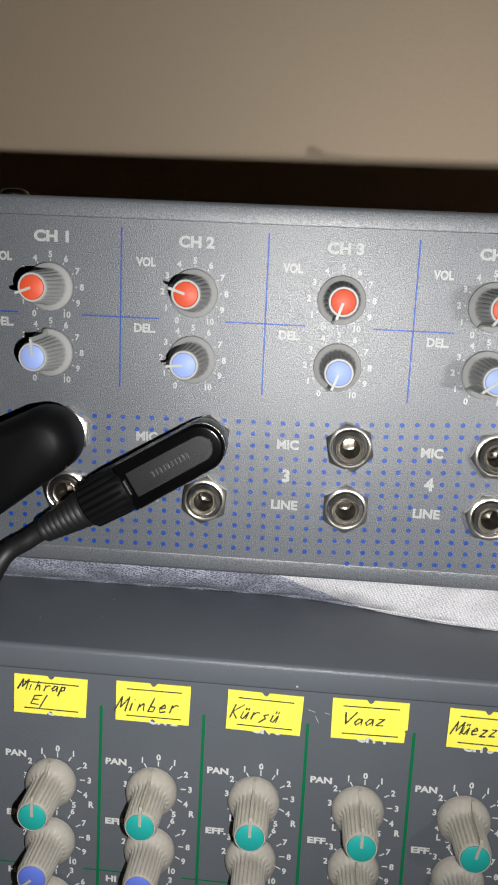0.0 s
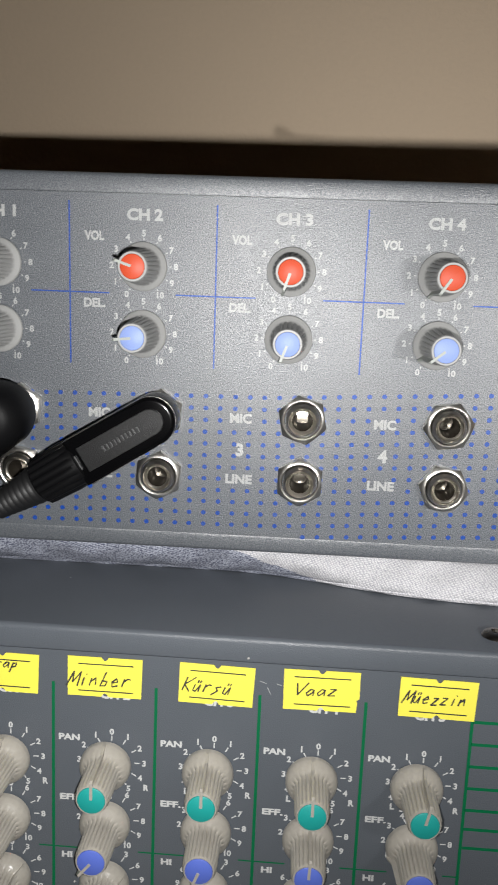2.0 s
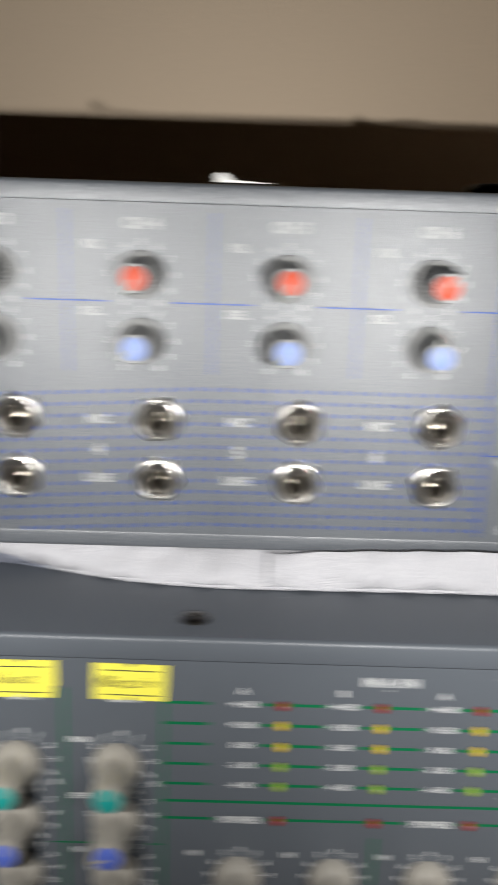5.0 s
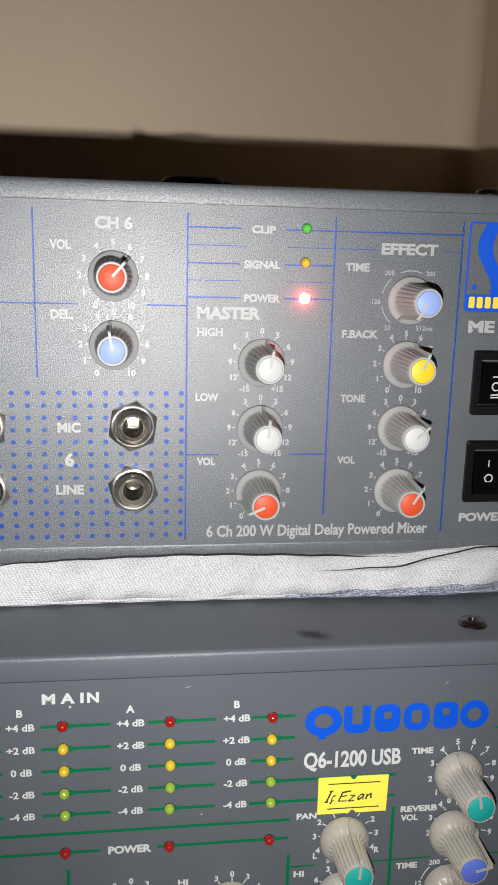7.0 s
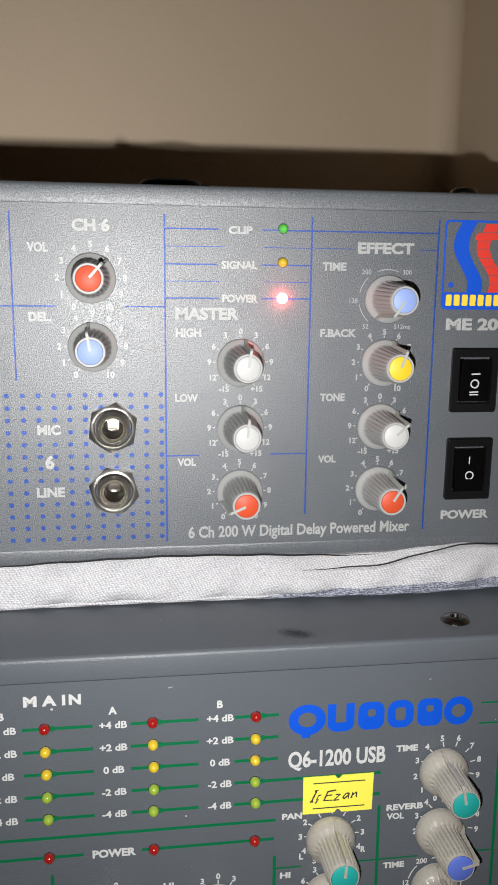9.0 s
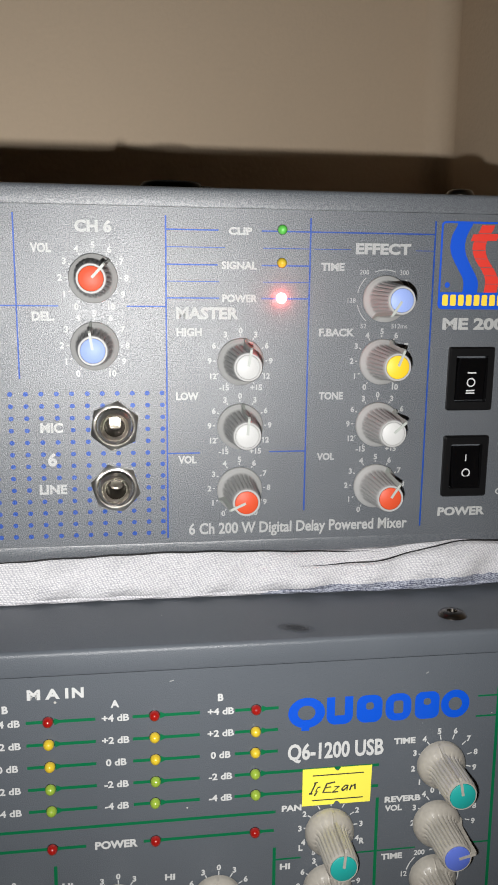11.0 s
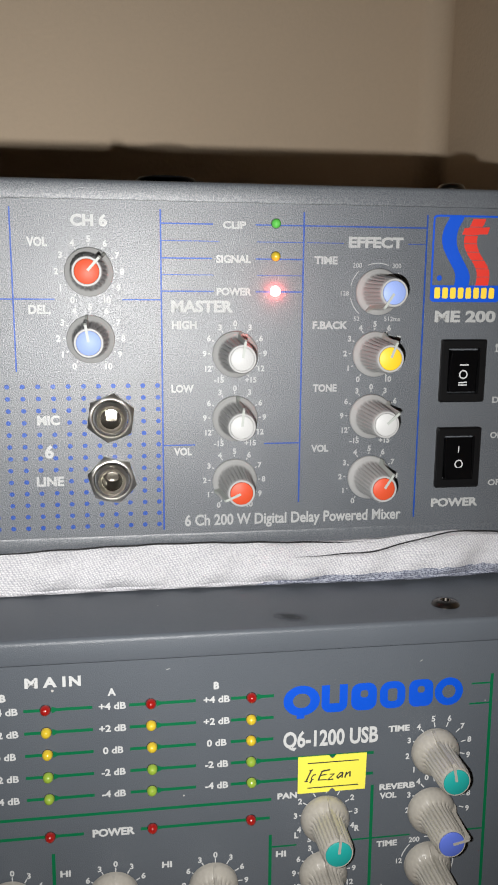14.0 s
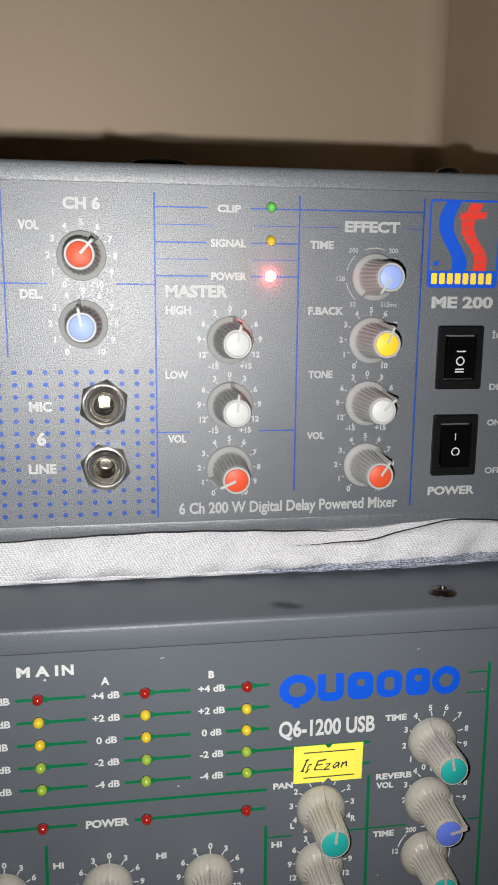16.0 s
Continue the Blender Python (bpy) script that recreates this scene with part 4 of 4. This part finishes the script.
paper_label(0.3083, 0.0876, 0.0240, 0.0134, 0.0, (("Ic", -0.0100, -0.0020, 0.0038, 0.0040, 0.02), ("Ezan", -0.0050, -0.0022, 0.0036, 0.0120, 0.03)), "yellow paper label with two handwritten words, above a pan knob")


# ---- folded cloth between the two mixers ----
cloth = thing("folded_cloth", pose(0.16, 0.0, 0.139), "crumpled pale grey cloth folded between the two mixers", "cloth")
foot_x = (-0.12, -0.03, 0.052, 0.076, 0.122, 0.158, 0.20, 0.24, 0.29, 0.347, 0.39, 0.43)
foot_y = (0.0160, 0.0152, 0.0157, 0.0134, -0.0024, -0.0065, -0.0060, -0.0055, -0.0060, -0.0080, -0.0045, 0.0)
top_x = (-0.12, 0.10, 0.16, 0.18, 0.20, 0.255, 0.29, 0.317, 0.345, 0.366, 0.39, 0.43)
top_z = (0.1518, 0.1518, 0.1518, 0.1519, 0.1547, 0.1562, 0.1553, 0.1540, 0.1550, 0.1580, 0.1550, 0.1524)


def smooth_at(x, xs, ys):
    return sum(float(np.interp(x + d, xs, ys)) * w for d, w in ((-0.012, 0.2), (-0.006, 0.2), (0, 0.2), (0.006, 0.2), (0.012, 0.2)))


FLAP_X, FLAP_Z = (0.302, 0.312, 0.326, 0.338, 0.350, 0.366, 0.390, 0.415), (0.1502, 0.1499, 0.1499, 0.1510, 0.1540, 0.1579, 0.1551, 0.1525)


def drape(x, t):
    """Outline of the cloth at x: t runs from under the upper case, round the front and back along the lower lid."""
    fy, tz = smooth_at(x, foot_x, foot_y), smooth_at(x, top_x, top_z)
    raised = max(0.0, tz - 0.1521) / 0.004
    front = fy - 0.0030 - 0.0012 * math.sin(x * 90) - 0.0010 * math.sin(x * 210 + 1)
    lid = 0.1393 - max(0.0, fy) * 0.03
    if t < 0.3:
        s = t / 0.3
        y, z = 0.21 + (0.006 - 0.21) * s, 0.1519
        if raised > 0 and s >= 1:
            y = 0.0
        return y, z
    if t < 0.85:
        s = (t - 0.3) / 0.55
        y0, z0 = (0.004, 0.1519) if raised <= 0 else (-0.0022, tz)
        if raised <= 0:
            y0 = min(0.006, max(0.004, fy + 0.003))
        bulge = math.sin(math.pi * min(1, s * 1.08)) ** 0.7 if s * 1.08 < 1 else 0.0
        y = y0 + (fy - y0) * s + (front - fy) * bulge * 0.8
        z = z0 + (lid + 0.0006 - z0) * s
        flap = smooth_at(x, FLAP_X, FLAP_Z)
        y -= 0.0017 * max(0.0, min(1.0, (flap - z) / 0.0007)) * max(0.0, min(1.0, (x - 0.300) / 0.02)) * (1 - s) ** 0.5
        y += 0.0009 * noise.noise((x * 45, s * 2.0, 0.0)) * math.sin(math.pi * s)
        fold = 0.0004 * math.exp(-((s - 0.45 - 0.8 * (x - 0.33)) / 0.10) ** 2) * max(0.0, min(1.0, (x - 0.28) / 0.03))
        y += fold + 0.0005 * math.sin(x * 330 + s * 5)
        return y, z
    s = (t - 0.85) / 0.15
    return fy + 0.001 + s * (0.20 - fy), lid - 0.0001 - 0.0008 * s


def is_denim(x, t):
    """The blue-grey edge shows at the low end of the cloth and along part of its hem."""
    x += 0.004 * noise.noise((x * 60, t * 9, 0.3))
    if x < 0.2:
        return t > float(np.interp(x, (0.045, 0.062, 0.080, 0.094), (0.20, 0.36, 0.66, 0.90)))
    return t > float(np.interp(x, (0.275, 0.31, 0.37, 0.42), (0.90, 0.74, 0.70, 0.66))) + 0.02 * noise.noise((x * 300, 0, 0))


bm = bmesh.new()
uv = bm.loops.layers.uv.new("weave")
grid, where, nx, nt = [], {}, 420, 80
for i in range(nx + 1):
    x = -0.10 + 0.525 * i / nx
    col, run, last = [], 0.0, None
    for j in range(nt + 1):
        y, z = drape(x, j / nt)
        run += 0.0 if last is None else math.hypot(y - last[0], z - last[1])
        last = (y, z)
        v = bm.verts.new((x - 0.16, y, z - 0.139))
        where[v] = (x, run, j / nt)
        col.append(v)
    grid.append(col)
for a, b in zip(grid, grid[1:]):
    for j in range(nt):
        f = bm.faces.new((a[j], b[j], b[j + 1], a[j + 1]))
        for lp in f.loops:
            lp[uv].uv = where[lp.vert][:2]
        f.material_index = 1 if is_denim(where[a[j]][0], where[a[j]][2]) else 0
fold = part("fold", bm, CLOTH, cloth, smooth=True)
fold.data.materials.append(DENIM)


def on_cloth(x, z):
    best = min((drape(x, 0.3 + 0.55 * k / 200) for k in range(201)), key=lambda p: abs(p[1] - z))
    return (x - 0.16, best[0] - 0.0003, z - 0.139)


# thin black tubes along the cloth's top edge and the upper edge of its flap
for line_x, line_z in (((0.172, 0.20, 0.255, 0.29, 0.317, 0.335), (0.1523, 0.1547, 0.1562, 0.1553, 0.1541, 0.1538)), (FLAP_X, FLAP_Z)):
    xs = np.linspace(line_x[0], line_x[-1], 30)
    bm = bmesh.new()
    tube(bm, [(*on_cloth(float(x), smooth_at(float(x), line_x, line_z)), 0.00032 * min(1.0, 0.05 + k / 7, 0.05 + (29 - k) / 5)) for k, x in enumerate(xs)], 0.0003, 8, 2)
    part("dark_line", bm, RUBBER, cloth, "thin dark line along the fold", smooth=True)


# ---- plugs with their cables ----
def plug_frame(x, z, w, degrees):
    return pose(0, 0, 0, 90, 0, 0).to_3x3().to_4x4() @ Matrix.Translation((x, z, w)) @ Matrix.Rotation(radians(degrees), 4, "Z")


def capsule(length, r0, r1, n=16):
    """Outline with a round nose at the origin, widening to r1 at the far end."""
    pts = [(r0 * math.cos(radians(a)), r0 * math.sin(radians(a))) for a in np.linspace(90, 270, n)]
    return pts + [(length, -r1), (length, r1)]


def slab(bm, outline, levels):
    """Stacks shrunken copies of an outline: levels of (shrink in metres, z)."""
    cx = sum(p[0] for p in outline) / len(outline)
    loops = []
    for s, z in levels:
        loop = []
        for x, y in outline:
            d = Vector((x - cx * 0.2, y))
            d = d * max(0.05, 1 - s / max(d.length, 1e-6))
            loop.append(bm.verts.new((d.x + cx * 0.2, d.y, z)))
        loops.append(loop)
    for p, q in zip(loops, loops[1:]):
        for k in range(len(p)):
            j = (k + 1) % len(p)
            bm.faces.new((p[k], p[j], q[j], q[k]))
    bm.faces.new(loops[0][::-1])
    bm.faces.new(loops[-1])


TILT = 211.8
plug = thing("jack_plug", plug_frame(0.0322, 0.2036, 0.0, TILT), "slim black right-angle jack plug with ribbed collar and cable", "audio plug", "plugs in the powered mixer")
bm = bmesh.new()
slab(bm, capsule(0.0305, 0.0084, 0.0086), ((0.0010, 0.0060), (0.0, 0.0072), (0.0, 0.0187), (0.0003, 0.0194), (0.0009, 0.0198), (0.0016, 0.0199)))
part("body", bm, BLACK, plug, "glossy black plug body", smooth=True)
# the torch's highlight on the body's edge, put in as a thin nickel strip
bm = bmesh.new()
slab(bm, capsule(0.0290, 0.00842, 0.00900), ((0.0, 0.0176), (0.0, 0.0181), (0.0010, 0.0183)))
part("edge_highlight", bm, NICKEL_DULL, plug, "thin nickel strip put in for the highlight along the edge")
bm = bmesh.new()
slab(bm, capsule(0.0270, 0.0046, 0.0046), ((0.0, 0.0196), (0.0, 0.0203), (0.0003, 0.0205)))
part("plate", bm, PLATE, plug, "matt dark grey inlay")
for i in range(10):
    bm = bmesh.new()
    x = 0.0045 + 0.00150 * i
    box(bm, x, x + 0.0010, -0.0010, 0.0010, 0.0203, 0.0207, 0.0002)
    part("raised_bar", bm, RAISED, plug)
bm = bmesh.new()
box(bm, 0.0282, 0.0322, -0.0030, 0.0030, 0.0185, 0.0208, 0.0005)
part("clip", bm, BLACK_MATT, plug)
bm = bmesh.new()
lathe(bm, [(0.0060, -0.0005), (0.0087, 0.0004), (0.0089, 0.0020), (0.0088, 0.0060, 1), (0.0083, 0.0170, 1), (0.0074, 0.0180)], 144, 0.12, 18)
bmesh.ops.rotate(bm, verts=bm.verts, matrix=Matrix.Rotation(radians(90), 3, "Y"))
part("collar", bm, BLACK_MATT, plug, "ribbed black collar", (0.0290, 0, 0.0128), smooth=True)
bm = bmesh.new()
prof = [(0.0071, 0.0)]
for i in range(9):
    r = 0.0071 - 0.0003 * i
    prof += [(r, 0.0022 * i + 0.0002), (r, 0.0022 * i + 0.0015), (r - 0.0005, 0.0022 * i + 0.0017), (r - 0.0005, 0.0022 * i + 0.0021)]
prof += [(0.0036, 0.0202)]
lathe(bm, prof, 28)
bmesh.ops.rotate(bm, verts=bm.verts, matrix=Matrix.Rotation(radians(90), 3, "Y"))
part("strain_relief", bm, RUBBER, plug, "", (0.0464, 0, 0.0128), smooth=True)
bm = bmesh.new()
lathe(bm, [(0.0030, -0.006), (0.0030, 0.0070)], 20)
part("pin", bm, NICKEL, plug)
bm = bmesh.new()
tube(bm, [(0.0630, 0, 0.0128), (0.0720, 0.0002, 0.0135), (0.0860, 0.0030, 0.0180), (0.1060, 0.0260, 0.045), (0.130, 0.070, 0.090), (0.172, 0.128, 0.100), (0.205, 0.155, 0.110), (0.32, 0.09, 0.12), (0.46, 0.006, 0.13)], 0.0035)
part("cable", bm, RUBBER, plug, "black rubber cable", smooth=True)

plug2 = thing("jack_plug", plug_frame(-0.0212, 0.2028, 0.0, TILT), "thick smooth black moulded plug with cable, in a socket", "audio plug", "plugs in the powered mixer")
bm = bmesh.new()
slab(bm, capsule(0.046, 0.0118, 0.0165), ((0.0040, 0.0055), (0.0010, 0.0080), (0.0, 0.0120), (0.0, 0.0200), (0.0010, 0.0245), (0.0030, 0.0278), (0.0060, 0.0295)))
part("body", bm, SATIN_BLACK, plug2, "thick black moulded body", smooth=True)
bm = bmesh.new()
lathe(bm, [(0.0030, -0.006), (0.0030, 0.0060)], 20)
part("pin", bm, NICKEL, plug2)
bm = bmesh.new()
tube(bm, [(0.045, 0, 0.0165, 0.012), (0.058, 0.001, 0.0175, 0.0045), (0.078, 0.004, 0.026, 0.0036), (0.105, 0.028, 0.055, 0.0036), (0.13, 0.075, 0.085, 0.0036), (0.165, 0.125, 0.09, 0.0036), (0.20, 0.145, 0.095, 0.0036), (0.34, 0.060, 0.10, 0.0036), (0.44, 0.001, 0.10, 0.0036)], 0.0036)
part("cable", bm, RUBBER, plug2, "black rubber cable", smooth=True)


# ---- small coil of cable on the upper case ----
coil = thing("cable_coil", pose(0.258, 0.030, UZ + 0.1328), "small coil of thin black cable lying on the powered mixer", "cable")
bm = bmesh.new()
turns = []
for k in range(23):
    a = 2 * math.pi * k / 10 + 0.4
    r = 0.0092 + 0.0012 * math.sin(a * 0.7)
    turns.append((r * math.cos(a), r * 0.8 * math.sin(a), 0.0017 + 0.0012 * k / 22 + 0.0002 * math.cos(a + 2)))
turns += [(0.0145, 0.006, 0.0024), (0.020, 0.018, 0.0018), (0.027, 0.045, 0.0016), (0.033, 0.085, 0.0016)]
tube(bm, turns, 0.0016, 10, 5)
part("cable", bm, BLACK_MATT, coil, "thin black cable", smooth=True)


# ---- scrap of white paper on the upper case ----
scrap = thing("paper_scrap", pose(0.1530, 0.0060, UZ + 0.1328), "small crumpled scrap of white paper lying on the powered mixer", "paper")
bm = bmesh.new()
prism(bm, [(0, 0), (0.0004, 0.0036), (0.0018, 0.0041), (0.0034, 0.0034), (0.0052, 0.0017), (0.0120, 0.0013), (0.0200, 0.0008), (0.0200, 0)], -0.0035, -0.0002)
bmesh.ops.rotate(bm, verts=bm.verts, matrix=Matrix.Rotation(radians(90), 3, "X"))
for v in bm.verts:
    v.co.x += 0.25 * v.co.y
part("paper", bm, WHITE_PAPER, scrap)


# ---- dark rubbed smudge on the lower lid ----
SMUDGE = mat("dark_smudge", (0.012, 0.012, 0.013), 0.7)
nodes = SMUDGE.node_tree.nodes
links = SMUDGE.node_tree.links
coord, ball, rub = nodes.new("ShaderNodeTexCoord"), nodes.new("ShaderNodeTexGradient"), nodes.new("ShaderNodeTexNoise")
ball.gradient_type = "SPHERICAL"
rub.inputs["Scale"].default_value, rub.inputs["Detail"].default_value = 3.5, 6
scaled = nodes.new("ShaderNodeMapping")
scaled.inputs["Scale"].default_value = (120, 190, 1)
links.new(coord.outputs["Object"], scaled.inputs["Vector"])
links.new(scaled.outputs["Vector"], ball.inputs["Vector"])
links.new(scaled.outputs["Vector"], rub.inputs["Vector"])
worn = nodes.new("ShaderNodeMath")
worn.operation = "MULTIPLY"
links.new(ball.outputs["Fac"], worn.inputs[0])
links.new(rub.outputs["Fac"], worn.inputs[1])
cover = nodes.new("ShaderNodeMapRange")
cover.inputs["From Min"].default_value, cover.inputs["From Max"].default_value = 0.08, 0.40
cover.inputs["To Max"].default_value = 0.26
links.new(worn.outputs[0], cover.inputs["Value"])
links.new(cover.outputs["Result"], nodes["Principled BSDF"].inputs["Alpha"])
bm = bmesh.new()
box(bm, -0.0095, 0.0095, -0.0070, 0.0070, -0.00004, 0.00004)
smudge = part("smudge", bm, SMUDGE, lower, "dark rubbed mark on the lid")
smudge.matrix_local = Matrix.Translation((A(0.2950), 0.1402 + 0.00012, -0.0100)) @ Matrix.Rotation(radians(-90), 4, "X") @ Matrix.Rotation(radians(-25), 4, "Z")


# ================= the corner of the room =================
def slab_wall(name, x0, x1, y0, y1, z0, z1, material, label, category):
    bm = bmesh.new()
    c = Vector(((x0 + x1) / 2, (y0 + y1) / 2, z0))
    box(bm, x0 - c.x, x1 - c.x, y0 - c.y, y1 - c.y, 0, z1 - z0)
    ob = new(name, finish(name, bm, material))
    ob.location = c
    return tagged(ob, label, category, kind="structure")


slab_wall("wall_north", -2.6, 0.4690, 0.300, 0.42, -0.75, 1.95, WALL, "beige painted wall behind the mixers", "wall")
slab_wall("wall_east", 0.4690, 0.59, -3.6, 0.42, -0.75, 1.95, WALL, "beige painted side wall meeting the back wall", "wall")
slab_wall("wall_west", -2.72, -2.6, -3.6, 0.42, -0.75, 1.95, WALL, "plain beige wall", "wall")
slab_wall("wall_south", -2.72, 0.59, -3.72, -3.6, -0.75, 1.95, WALL, "plain beige wall", "wall")
slab_wall("floor", -2.72, 0.59, -3.72, 0.42, -0.85, -0.75, FLOOR, "dark carpeted floor", "floor")
slab_wall("ceiling", -2.72, 0.59, -3.72, 0.42, 1.95, 2.05, WALL, "plain pale ceiling", "ceiling")
bm = bmesh.new()
arc = [(0.018 * math.cos(radians(a)), 0.018 * math.sin(radians(a))) for a in range(0, 91, 9)]
prism(bm, arc + [(0.0179, 0.0179)], 0, 2.69)
cove = new("trim", finish("trim", bm, WALL, True))
cove.location = (0.4690 - 0.0182, 0.300 - 0.0182, -0.745)
tagged(cove, "softly rounded plaster in the corner of the walls", "wall corner", kind="structure")
table = thing("table", pose(-0.15, -0.05, -0.75), "brown laminate table carrying both mixers", "table")
bm = bmesh.new()
box(bm, -0.60, 0.60, -0.34, 0.34, 0.722, 0.750, 0.002)
part("tabletop", bm, WOOD, table)
for sx in (-0.56, 0.56):
    for sy in (-0.30, 0.30):
        bm = bmesh.new()
        box(bm, sx - 0.02, sx + 0.02, sy - 0.02, sy + 0.02, 0.0, 0.722, 0.002)
        part("leg", bm, WOOD, table)
